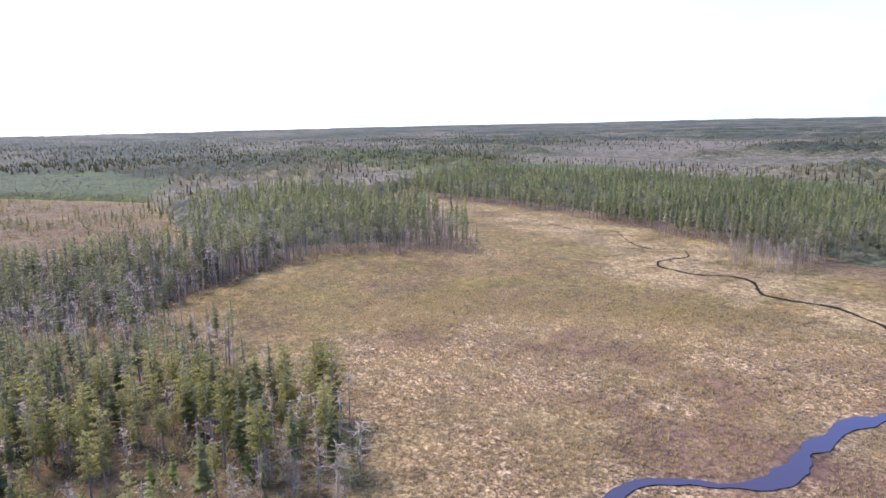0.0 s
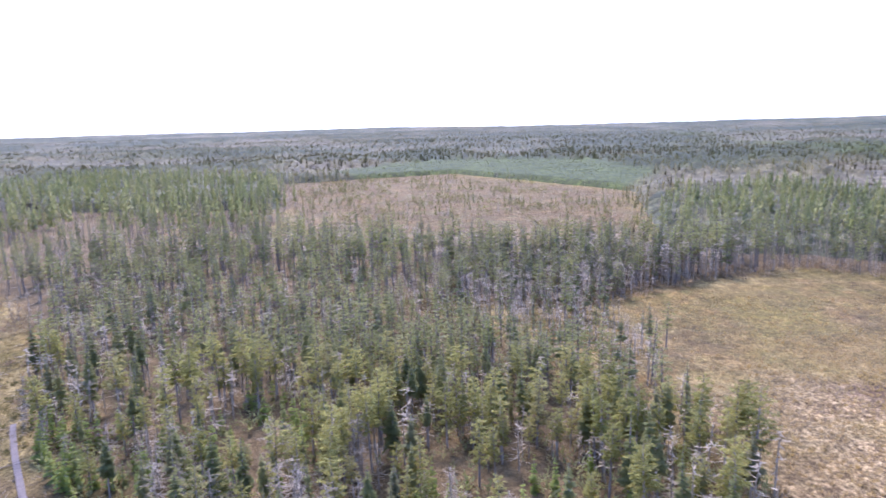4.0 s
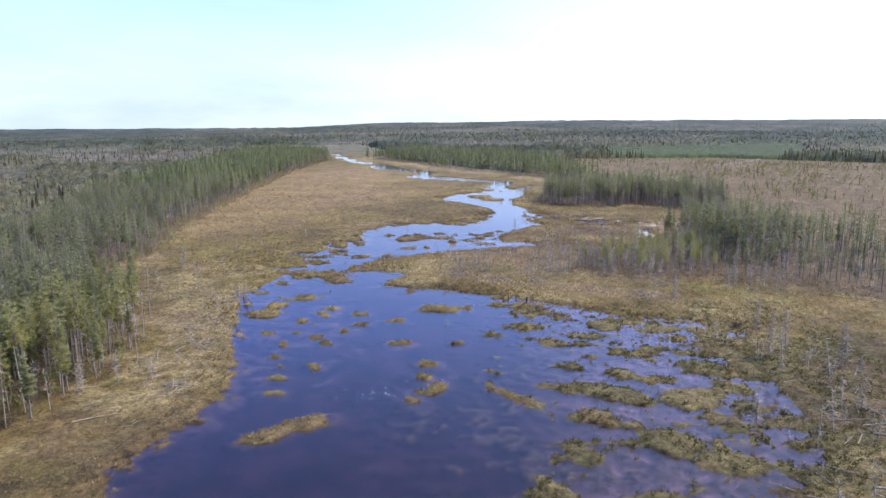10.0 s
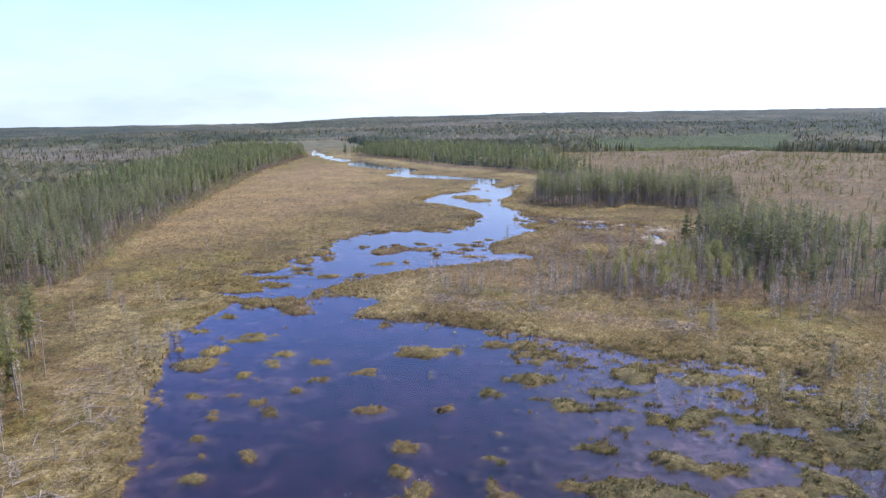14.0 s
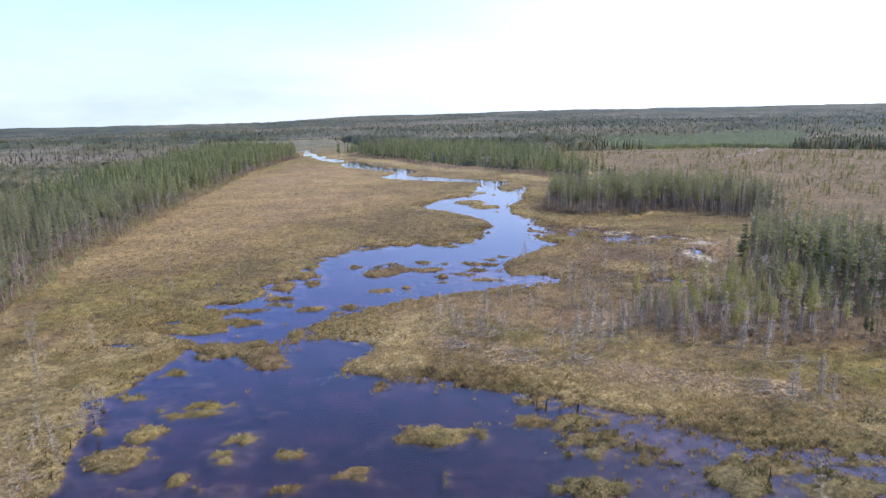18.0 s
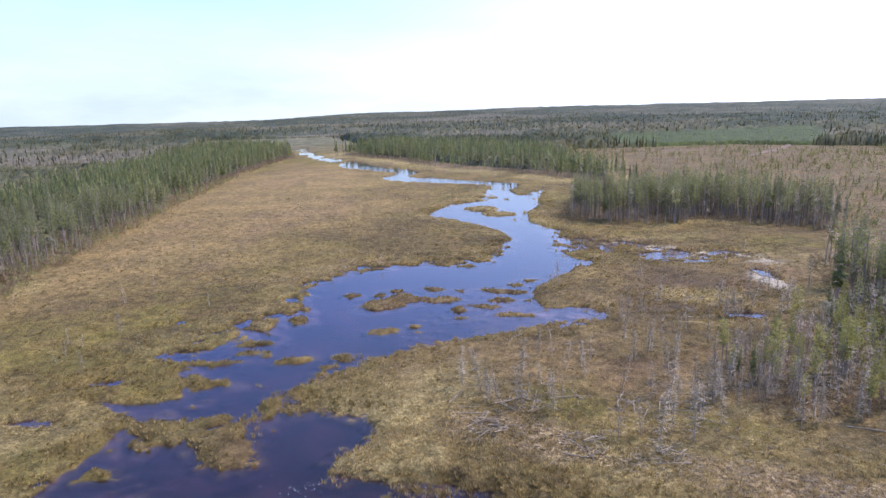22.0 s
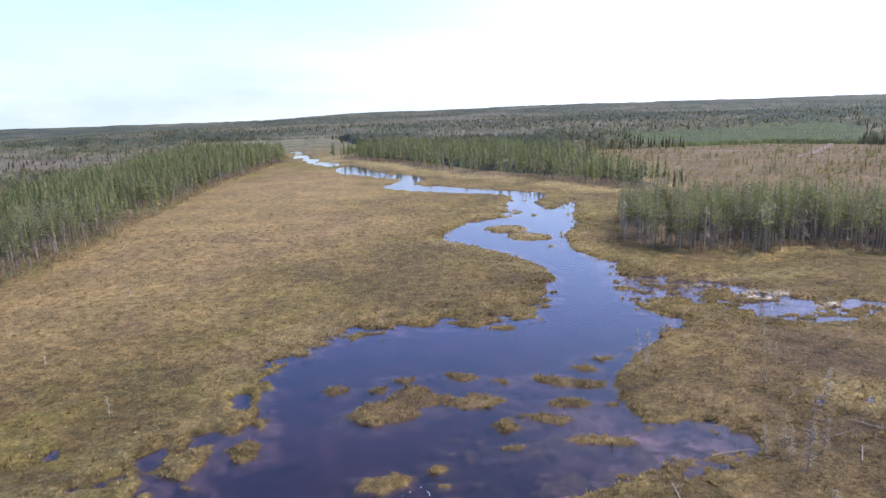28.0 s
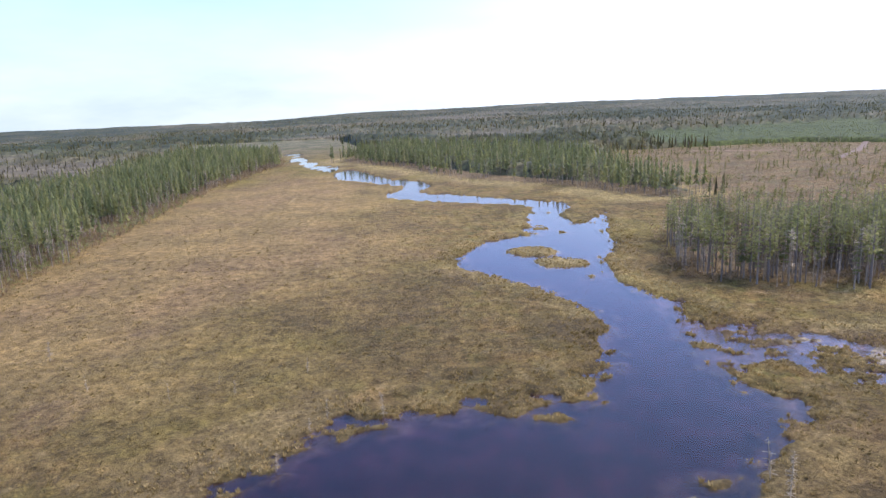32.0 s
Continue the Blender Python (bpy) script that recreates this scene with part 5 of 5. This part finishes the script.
plant("meadow_shrubs", "brown heath hummocks across the meadow", "shrubs", MOSS_LEAF, SHRUB, (20, -160, 170, -10), 1.5,
      lambda x, y: 0.35 * (inside(x, y, WOOD_SOUTH) < 2) * step(-150, -60, y) * step(0.45, 0.6, fbm(x, y, 10, 5)), 34, (0.6, 1.3))


def bush_shape(seed):
    """A knee-high to head-high tangle of leafy stems."""
    r = np.random.RandomState(seed)
    s = Shape()
    for b in range(22):
        a = r.uniform(0, 6.283)
        c = np.array((math.cos(a) * r.uniform(0, 0.55), math.sin(a) * r.uniform(0, 0.55), r.uniform(0.05, 0.9)))
        d1 = np.array((math.cos(a), math.sin(a), r.uniform(0.2, 1.2))) * r.uniform(0.2, 0.45)
        d2 = np.array((-math.sin(a), math.cos(a), r.normal(0, 0.3))) * r.uniform(0.04, 0.10)
        s.tri(c - d2, c + d2, c + d1)
    return s


plant("undergrowth", "olive and grey undergrowth below the bog conifers", "undergrowth", LARCH_FAR, [bush_shape(s) for s in range(5)], (20, -34, 110, 75), 1.5,
      lambda x, y: 0.7 * (inside(x, y, FOREST_EAST) > -1) * step(0.38, 0.55, fbm(x, y, 9, 3)), 36, (0.6, 1.7))
plant("edge_brush", "bare grey brush along the western wood's edge", "brush", BARE_FAR, [bush_shape(50 + s) for s in range(5)], (-110, 60, -40, 600), 1.7,
      lambda x, y: 0.42 * step(-4, 1, inside(x, y, FOREST_WEST)) * step(9, 3, inside(x, y, FOREST_WEST)), 41, (0.8, 2.4))
plant("wood_edge_brush", "bare grey brush along the eastern woods", "brush", BARE_FAR, [bush_shape(60 + s) for s in range(5)], (40, -110, 170, 320), 1.8,
      lambda x, y: 0.6 * np.maximum(step(-3, 0, inside(x, y, FOREST_EAST)) * step(8, 3, inside(x, y, FOREST_EAST)), np.maximum(step(-3, 0, inside(x, y, WOOD_SOUTH)) * step(10, 3, inside(x, y, WOOD_SOUTH)), step(-3, 0, inside(x, y, GROVE)) * step(8, 3, inside(x, y, GROVE)))), 42, (0.7, 2.0))
plant("bank_undergrowth", "grey green undergrowth along the western wood's edge", "undergrowth", LARCH_FAR, [bush_shape(9 + s) for s in range(5)], (-110, 60, -40, 420), 1.7,
      lambda x, y: 0.8 * step(-3, 1, inside(x, y, FOREST_WEST)) * step(14, 6, inside(x, y, FOREST_WEST)), 37, (0.6, 1.6))


plant("dead_brush", "bare grey brush below the dead trees on the banks", "brush", BARE_FAR, [bush_shape(30 + s) for s in range(5)], (-2, 40, 85, 200), 1.3,
      lambda x, y: 0.75 * step(0.50, 0.62, fbm(x, y, 6, 4)) * np.maximum(step(5, 1, np.abs(y - 150 + 0.33 * x)), np.maximum(0.6 * step(-5, 0, inside(x, y, LOW_GROVE)), 0.8 * step(6, 2, np.abs(x - 42 - 0.78 * (y - 58))) * (y < 96))), 38, (0.35, 0.9))

# ---- dead trees standing in the marsh ----
def lone_snags(r, spots):
    out = []
    for x, y, rx, ry, count, low, high in spots:
        for _ in range(count):
            out.append((x + r.normal(0, rx), y + r.normal(0, ry), r.uniform(low, high)))
    return out


SNAG_SPOTS = [(14, 152, 7, 3.5, 12, 3, 7), (27, 150, 6, 4, 10, 4, 8), (45, 142, 9, 5, 10, 4, 8), (62, 132, 5, 3, 10, 5, 9), (36, 168, 9, 8, 15, 3, 7), (55, 178, 6, 8, 10, 4, 8),
              (39, 102, 5, 5, 18, 2, 5), (52, 94, 4, 6, 12, 4, 8), (47, 66, 6, 10, 26, 3, 7), (36, 50, 4, 5, 12, 3, 6), (-38, 112, 2, 12, 16, 2, 5), (-42, 90, 3, 6, 8, 3, 6),
              (-55, 190, 14, 25, 16, 2, 4.5), (-30, 228, 14, 12, 10, 2, 3.5), (40, 205, 10, 8, 12, 3, 6),
              (20, 141, 2, 1.5, 4, 5, 8), (9, 150, 2.5, 1, 4, 4, 7), (42, 125, 2, 1.5, 6, 4, 7), (-38, 128, 1.5, 3, 7, 2, 4.5), (30, 180, 3, 2, 6, 3, 6), (45, 178, 4, 2, 8, 4, 7), (17, 165, 4, 2, 6, 3, 5), (27, 164, 2, 1, 5, 4, 6), (-56, 150, 5, 8, 8, 3, 6), (49.5, 46.5, 0.5, 0.5, 2, 4, 5.5)]
r = np.random.RandomState(51)
lone = [q for q in lone_snags(r, SNAG_SPOTS) if q[1] < 145 or ground_z(q[0], q[1]) > -0.2]
masters = [make_tree("dead_tree", snag_shapes(np.random.RandomState(120 + s), 7.0, 64 if s < 5 else 24, 0, 1.3), (DEADWOOD,), ("trunk",),
                     "bleached dead conifer with bare branches in the wet marsh", "tree", "dead trees of the marsh") for s in range(7)]
for c, (x, y, h) in enumerate(lone):
    z = float(ground_z(x, y))
    m = pose(x, y, max(z, -0.8), r.normal(0, 4), r.normal(0, 4), 360 * r.rand())
    if c < len(masters):
        masters[c].matrix_basis = m @ Matrix.Scale(h / 8.5, 4)
    else:
        copy = copy_thing(masters[c % len(masters)], m)
        copy.scale = (h / 8.5,) * 3

# ---- young conifers by the boardwalk and strewn over the clearings ----
young_spots = [(36.5, 33.5, 1.2, 2.5, 16), (40, 37, 1.5, 1.5, 14), (45, 41.5, 2, 1.5, 14), (51, 46.5, 2, 1.2, 10), (46, 18, 6, 5, 50), (37, 27, 3, 5, 30), (44, 38, 3, 4, 20), (33, -8, 6, 9, 30)]
young_masters = [make_tree("young_spruce", spruce_shapes(np.random.RandomState(140 + s), 3.4, 0.20, 9, 7, 0.04), (BARK, YOUNG), ("trunk", "crown"),
                           "bright green young spruce at the boardwalk's edge", "tree", "young spruces by the boardwalk") for s in range(4)]
young_places = [(r.normal(x, sx), r.normal(y, sy)) for x, y, sx, sy, count in young_spots for _ in range(count)]
young_places = [(x, y) for x, y in young_places if inside(np.array([x]), np.array([y]), FOREST_EAST)[0] > -1.2]
for c, (x, y) in enumerate(young_places):
    h = r.uniform(0.5, 1.25)
    m = pose(x, y, float(ground_z(x, y)) - 0.03, 0, 0, 360 * r.rand())
    if c < 4:
        young_masters[c].matrix_basis = m @ Matrix.Scale(h, 4)
    else:
        copy = copy_thing(young_masters[c % 4], m)
        copy.scale = (h,) * 3


# ---- fallen logs and brush ----
def log_shape(rr, length, thick):
    s = Shape()
    bend = rr.normal(0, 0.02 * length, 2)
    s.rod((0, 0, 0), (length * 0.5, bend[0], bend[1] * 0.3), thick, thick * 0.8, 7)
    s.rod((length * 0.5, bend[0], bend[1] * 0.3), (length, 0, 0), thick * 0.8, thick * 0.35, 7)
    for _ in range(5):
        f = rr.uniform(0.3, 0.95)
        a = rr.uniform(0, 3.14)
        s.rod((length * f, 0, 0), (length * f + 0.3, math.cos(a) * rr.uniform(0.3, 0.9), abs(math.sin(a)) * 0.7), 0.03, 0.01, 3)
    return s


LOG_MESHES = [mesh_of("fallen_log", *log_shape(np.random.RandomState(160 + s), 2.4 + 0.9 * s, 0.055 + 0.010 * s).arrays(), DRIFTWOOD) for s in range(4)]
LOG_SPOTS = [(30, 48.5, 2.5, 2, 9), (28, 42.5, 2.5, 2, 9), (36, 53, 3.5, 6, 40), (50, 72, 5, 7, 34), (-40, 88, 3, 8, 8), (-37, 104, 2, 8, 6), (18, 150, 7, 2, 7), (40, 143, 9, 3, 7), (62, 133, 7, 3, 6), (50, 160, 12, 14, 7), (13, 172, 6, 3, 5), (36, 178, 8, 5, 7), (2, 151, 2, 1, 6), (24, 148, 3, 1, 8), (-40, 126, 2, 5, 4), (-44, 86, 3, 4, 4), (-43, 108, 3, 6, 4)]
for x0, y0, sx, sy, count in LOG_SPOTS:
    for _ in range(count):
        x, y = r.normal(x0, sx), r.normal(y0, sy)
        z = float(ground_z(x, y))
        if z < 0.02:
            continue
        ob = new("fallen_log", LOG_MESHES[r.randint(4)])
        ob.matrix_world = pose(x, y, z + 0.08, 0, r.normal(0, 2), r.normal(20, 55)) @ Matrix.Scale(r.uniform(0.6, 1.1), 4)
        tagged(ob, "barkless silver grey log lying in the sedge", "log", "fallen logs")

# pale drift of broken twigs and sticks along the wood's edge and the banks
TWIG = Shape()
TWIG.rod((-0.5, 0, 0.03), (0.1, 0.05, 0.06), 0.028, 0.022, 3)
TWIG.rod((0.1, 0.05, 0.06), (0.55, -0.04, 0.05), 0.022, 0.010, 3)
rt = np.random.RandomState(57)
for name, ax, ay, bx, by, wide, count in (("marsh_edge", 30, 38, 82, 92, 4.5, 900), ("north_bank", 0, 151, 70, 128, 3.0, 500), ("brush_band", 2, 147, 50, 122.5, 2.6, 1300), ("west_bank", -33, 74, -39, 128, 2.4, 900), ("west_shore", -38, 84, -44, 116, 2.0, 420)):
    f = rt.rand(count)
    x, y = ax + (bx - ax) * f + rt.normal(0, wide, count), ay + (by - ay) * f + rt.normal(0, wide, count)
    z = ground_z(x, y)
    k = (z > 0.03) & (fbm(x, y, 7, 2) > 0.40)
    ob = joined("broken_sticks", [TWIG], x[k], y[k], z[k], rt.uniform(0.3, 1.3, k.sum()), np.zeros(k.sum(), int), DRIFTWOOD, rt)
    tagged(ob, "pale broken sticks strewn over the dry sedge", "sticks", kind="stuff")

STICK = Shape()
STICK.rod((-0.5, 0, 0), (0.5, 0.03, 0.02), 0.03, 0.015, 5)
STICK_MESH = mesh_of("stick", *STICK.arrays(), DRIFTWOOD)


def brush_pile(x, y, wide, high, count, label):
    root = tagged(new("brush_pile"), label, "brush pile", "brush piles")
    root.matrix_world = pose(x, y, float(ground_z(x, y)))
    for _ in range(count):
        a, f = r.uniform(0, 6.28), math.sqrt(r.rand())
        ob = part("stick", STICK_MESH, root)
        ob.matrix_basis = pose(math.cos(a) * wide * f, math.sin(a) * wide * f, 0.08 + high * (1 - f) * r.rand(), r.normal(0, 12), r.normal(0, 18), r.uniform(0, 360)) @ Matrix.Scale(r.uniform(0.9, 2.4), 4)


for x, y, wide, high, count, label in ((29.5, 42, 1.8, 0.6, 36, "heap of pale driftwood sticks on the sedge"), (85.5, 95, 2.6, 1.5, 60, "heaped beaver lodge of grey sticks beside dark water"),
                                       (9, 151, 2.2, 0.5, 34, "tangle of pale dead branches on the bank"), (20, 148.5, 2.0, 0.5, 22, "tangle of pale dead branches on the bank"),
                                       (4.5, 145.5, 2.0, 0.6, 34, "tangle of pale dead branches on the bank"), (13, 141.5, 2.6, 0.5, 40, "tangle of pale dead branches on the bank"),
                                       (20, 138, 1.8, 0.5, 26, "tangle of pale dead branches on the bank"), (39, 128.5, 1.8, 0.5, 24, "tangle of pale dead branches on the bank"),
                                       (-34, 84, 2.4, 0.4, 34, "tangle of pale dead branches on the bank"), (-36, 101, 2.2, 0.4, 30, "tangle of pale dead branches on the bank")):
    brush_pile(x, y, wide, high, count, label)

lodge = Shape()
for k in range(9):
    a = 6.283 * k / 9
    for lo, hi, ra, rb in ((0, 0.9, 2.4, 1.9), (0.9, 1.5, 1.9, 0.2)):
        b = a + 6.283 / 9
        p = [np.array((math.cos(q) * rad * (1 + 0.12 * math.sin(3 * q)), math.sin(q) * rad, h)) for q, rad, h in ((a, ra, lo), (b, ra, lo), (b, rb, hi), (a, rb, hi))]
        lodge.tri(p[0], p[1], p[2])
        lodge.tri(p[0], p[2], p[3])
mound = new("beaver_lodge", mesh_of("beaver_lodge", *lodge.arrays(), PEAT))
mound.matrix_world = pose(85.5, 95, float(ground_z(85.5, 95)) - 0.2)
tagged(mound, "dark earthen beaver lodge at the marsh edge", "lodge")

# ---- boardwalk ----
WALKWAY = [(49, 49.2), (47, 47.6), (44, 45), (40, 41.4), (36.4, 38), (34, 35.8), (32.2, 33.6)]
bends = np.array(WALKWAY, float)
for _ in range(2):
    bends = np.concatenate([[bends[0]], np.stack([0.75 * bends[:-1] + 0.25 * bends[1:], 0.25 * bends[:-1] + 0.75 * bends[1:]], 1).reshape(-1, 2), [bends[-1]]])
WALKWAY = [tuple(q) for q in bends[np.r_[True, np.hypot(*np.diff(bends, axis=0).T) > 0.05]]]
walkway = tagged(new("boardwalk"), "narrow weathered grey plank boardwalk along the wood's edge", "boardwalk")
plank_mesh = bpy.data.meshes.new("plank")
bm = bmesh.new()
bmesh.ops.create_cube(bm, size=1.0, matrix=Matrix.Diagonal((0.212, 0.66, 0.045, 1)))
bmesh.ops.bevel(bm, geom=bm.edges[:], offset=0.008, segments=1, affect="EDGES")
bm.to_mesh(plank_mesh)
plank_mesh.materials.append(PLANK)
runner = Shape()
left = 0.0
for (ax, ay), (bx, by) in zip(WALKWAY, WALKWAY[1:]):
    length = math.hypot(bx - ax, by - ay)
    ux, uy = (bx - ax) / length, (by - ay) / length
    for side in (-0.24, 0.24):
        runner.rod((ax - uy * side, ay + ux * side, 0.50), (bx - uy * side, by + ux * side, 0.50), 0.08, 0.08, 4)
    at = left
    while at < length:
        ob = part("plank", plank_mesh, walkway)
        ob.matrix_basis = pose(ax + ux * at, ay + uy * at, 0.60 + r.normal(0, 0.006), 0, 0, math.degrees(math.atan2(uy, ux)) + r.normal(0, 1.2))
        at += 0.222
    left = at - length
part("runner", mesh_of("runner", *runner.arrays(), BARK), walkway)
posts = Shape()
posts.rod((0, 0, -0.6), (0, 0, 0.52), 0.07, 0.07, 6)
post_mesh = mesh_of("post", *posts.arrays(), BARK)
for ax, ay in WALKWAY[::4]:
    for side in (-0.5, 0.5):
        part("post", post_mesh, walkway).matrix_basis = pose(ax + side * 0.7, ay - side * 0.7, 0)


# split logs laid end to end carry the path on from the planks
for c, (ax, ay, bx, by) in enumerate(((32.0, 33.3, 30.6, 30.6), (30.6, 30.4, 29.5, 27.6), (29.5, 27.4, 28.7, 24.5), (28.7, 24.3, 28.1, 21.3))):
    root = tagged(new("log_footway"), "pair of narrow weathered logs laid as a footway", "footway", "log footways")
    for side in (-0.2, 0.2):
        beam = Shape()
        beam.rod((-uy * side, ux * side, 0.42), (bx - ax - uy * side, by - ay + ux * side, 0.42), 0.16, 0.13, 8)
        part("log", mesh_of("log", *beam.arrays(), PLANK), root)
    sill = Shape()
    for f in (0.12, 0.88):
        sill.rod(((bx - ax) * f - 0.5, (by - ay) * f, 0.16), ((bx - ax) * f + 0.5, (by - ay) * f - 0.2, 0.16), 0.15, 0.15, 6)
    part("sleeper", mesh_of("sleeper", *sill.arrays(), BARK), root)
    root.matrix_world = pose(ax, ay, 0.0)

# ---- sandy road far across the clearing ----
def road(course, width):
    bm = bmesh.new()
    rows = []
    for c, (x, y) in enumerate(course):
        a, b = course[max(c - 1, 0)], course[min(c + 1, len(course) - 1)]
        length = math.hypot(b[0] - a[0], b[1] - a[1])
        nx, ny = -(b[1] - a[1]) / length, (b[0] - a[0]) / length
        z = max(float(ground_z(x + nx * s, y + ny * s)) for s in (-width / 2, 0, width / 2)) + 0.25
        rows.append([bm.verts.new((x + nx * s, y + ny * s, z + dz)) for s, dz in ((-width / 2 - 1, -0.6), (-width / 2, 0), (0, 0.08), (width / 2, 0), (width / 2 + 1, -0.6))])
    for p, q in zip(rows, rows[1:]):
        for k in range(4):
            bm.faces.new((p[k], p[k + 1], q[k + 1], q[k]))
    me = bpy.data.meshes.new("road")
    bm.to_mesh(me)
    me.materials.append(SAND)
    return tagged(new("road", me), "pinkish sandy forest road across the cut clearing", "road", kind="structure")


def between(a, b, n):
    return [(a[0] + (b[0] - a[0]) * k / n, a[1] + (b[1] - a[1]) * k / n) for k in range(n + 1)]


road(between((184, 448), (222, 492), 6) + between((232, 505), (372, 690), 16), 2.7)
road(between((150, 536), (219, 494), 8), 1.6)

# ---- slash over the clearings ----
SLASH = Shape()
SLASH.rod((-1.2, 0, 0.05), (1.2, 0.1, 0.18), 0.09, 0.05, 3)
r2 = np.random.RandomState(61)
for name, outline, spacing, seed in (("slash_east", CLEARING_EAST, 3.0, 1), ("slash_north", CLEARING_NORTH, 3.6, 2)):
    o = np.array(outline)
    x, y = scatter(r2, (*o.min(0), *o.max(0)), spacing)
    k = (inside(x, y, outline) > 0) & (fbm(x, y, 14, 4) > 0.42)
    x, y = x[k], y[k]
    ob = joined("logging_slash", [SLASH], x, y, ground_z(x, y), r2.uniform(0.25, 0.8, len(x)), np.zeros(len(x), int), BARE_FAR, r2)
    tagged(ob, "grey logging slash strewn over the cut clearing", "slash", kind="stuff")
    k = r2.rand(len(x)) < 0.75 * step(0.46, 0.60, fbm(x, y, 26, 2)) + 0.05 + 0.45 * step(90, 20, np.hypot(x - 110, y - 300))
    ob = joined("clearing_saplings", [o[1] for o in OUTER], x[k] + 1, y[k], ground_z(x[k] + 1, y[k]) - 0.6, 0.12 + 0.42 * r2.rand(k.sum()) ** 2, r2.randint(0, 5, k.sum()), SAPLING, r2)
    tagged(ob, "scattered green saplings left on the clearing", "saplings", kind="stuff")
    k = r2.rand(len(x)) < 0.5 * step(0.50, 0.60, fbm(x, y, 16, 6)) + 0.03
    ob = joined("clearing_bushes", [bush_shape(90 + q) for q in range(4)], x[k], y[k] - 1, ground_z(x[k], y[k] - 1), r2.uniform(0.8, 2.6, k.sum()), r2.randint(0, 4, k.sum()), SAPLING, r2)
    tagged(ob, "dark olive bushes regrowing on the clearing", "bushes", kind="stuff")
    k = (r2.rand(len(x)) < 0.07) & (fbm(x, y, 30, 5) > 0.45)
    ob = joined("clearing_snags", [q[0] for q in SNAG_OUTER], x[k], y[k] + 1, ground_z(x[k], y[k] + 1), r2.uniform(0.3, 0.75, k.sum()), r2.randint(0, 3, k.sum()), DEADWOOD, r2)
    tagged(ob, "grey dead poles left standing on the clearing", "dead trees", kind="stuff")
    k = r2.rand(len(x)) < 0.50
    ob = joined("clearing_brush", SHRUB, x[k] - 1, y[k], ground_z(x[k] - 1, y[k]), r2.uniform(1.0, 2.6, k.sum()), r2.randint(0, 5, k.sum()), BARE_FAR, r2)
    tagged(ob, "leafless grey brush on the cut clearing", "brush", kind="stuff")

# ---- small things on the pond ----
stump = Shape()
stump.rod((0, 0, -0.5), (0.05, 0.02, 0.35), 0.34, 0.26, 8)
stump.rod((0.05, 0.02, 0.35), (0.05, 0.02, 0.36), 0.26, 0.02, 8)
for a in (0.3, 2.2, 4.1):
    stump.rod((0, 0, 0.0), (math.cos(a) * 0.7, math.sin(a) * 0.7, -0.15), 0.12, 0.05, 5)
STUMP_MESH = mesh_of("stump", *stump.arrays(), PEAT)
for x, y, size, tip in ((2.1, 101.5, 1.0, 0), (-37.0, 124.4, 0.8, 6), (-35.6, 118, 0.7, -5), (-34.6, 112, 0.6, 8), (-37.2, 130, 0.8, 4), (12, 127.5, 0.6, 5), (13.2, 127, 0.5, -6), (29, 111, 0.6, 8), (44, 104, 0.6, 3)):
    ob = new("stump", STUMP_MESH)
    ob.matrix_world = pose(x, y, 0.0, tip, tip, 40 * x) @ Matrix.Scale(size, 4)
    tagged(ob, "dark waterlogged stump standing in the pond", "stump", "stumps in the pond")

# charred looking stubs of drowned trees
STUB = Shape()
STUB.rod((0, 0, -0.8), (0.03, 0, 0.7), 0.09, 0.08, 6)
STUB.rod((0.03, 0, 0.7), (0.06, 0.02, 1.25), 0.08, 0.02, 6)
STUB_MESH = mesh_of("drowned_stub", *STUB.arrays(), PEAT)
for x, y, size in ((12.2, 126.5, 0.8), (13.1, 125.8, 1.0), (14.6, 125.4, 0.6), (16.4, 124.8, 1.1), (30.5, 110.5, 0.8), (41, 106, 0.9), (20, 116, 0.7), (-36.4, 121, 0.9), (-36.8, 127, 1.0), (-35.2, 115, 0.7), (-34, 108.5, 0.8),
                   # the first three, in the river bend, are added for a thin dark reflection
                   (10.8, 186.6, 0.5), (13.5, 182.2, 0.6), (18, 199, 0.5), (47, 98, 0.9), (50, 96, 0.7)):
    ob = new("drowned_stub", STUB_MESH)
    ob.matrix_world = pose(x, y, 0.0, 5 * math.sin(x), 5 * math.cos(7 * y), 60 * y) @ Matrix.Scale(size, 4)
    tagged(ob, "black waterlogged stub of a drowned tree", "stump", "drowned stubs")

# tiny pale flecks scattered in loose groups on the water
FLECK = Shape()
FLECK.tri((-0.09, -0.05, 0.012), (0.09, -0.04, 0.012), (0.0, 0.08, 0.02))
FLECK.tri((-0.07, 0.03, 0.012), (0.06, 0.06, 0.012), (0.0, -0.07, 0.02))
spots = ((-8, 83, 2.2, 1.6, 60), (-13, 137, 1.6, 1.0, 36), (1, 88, 1.0, 0.8, 18), (-4, 176, 1.6, 1.2, 24))
fx2 = np.concatenate([r.normal(x, sx, n) for x, y, sx, sy, n in spots])
fy2 = np.concatenate([r.normal(y, sy, n) for x, y, sx, sy, n in spots])
ob = joined("foam_flecks", [FLECK], fx2, fy2, np.zeros(len(fx2)), r.uniform(0.3, 0.7, len(fx2)), np.zeros(len(fx2), int), FLECK_WHITE, r)
tagged(ob, "small pale flecks floating on the pond", "foam", kind="stuff")
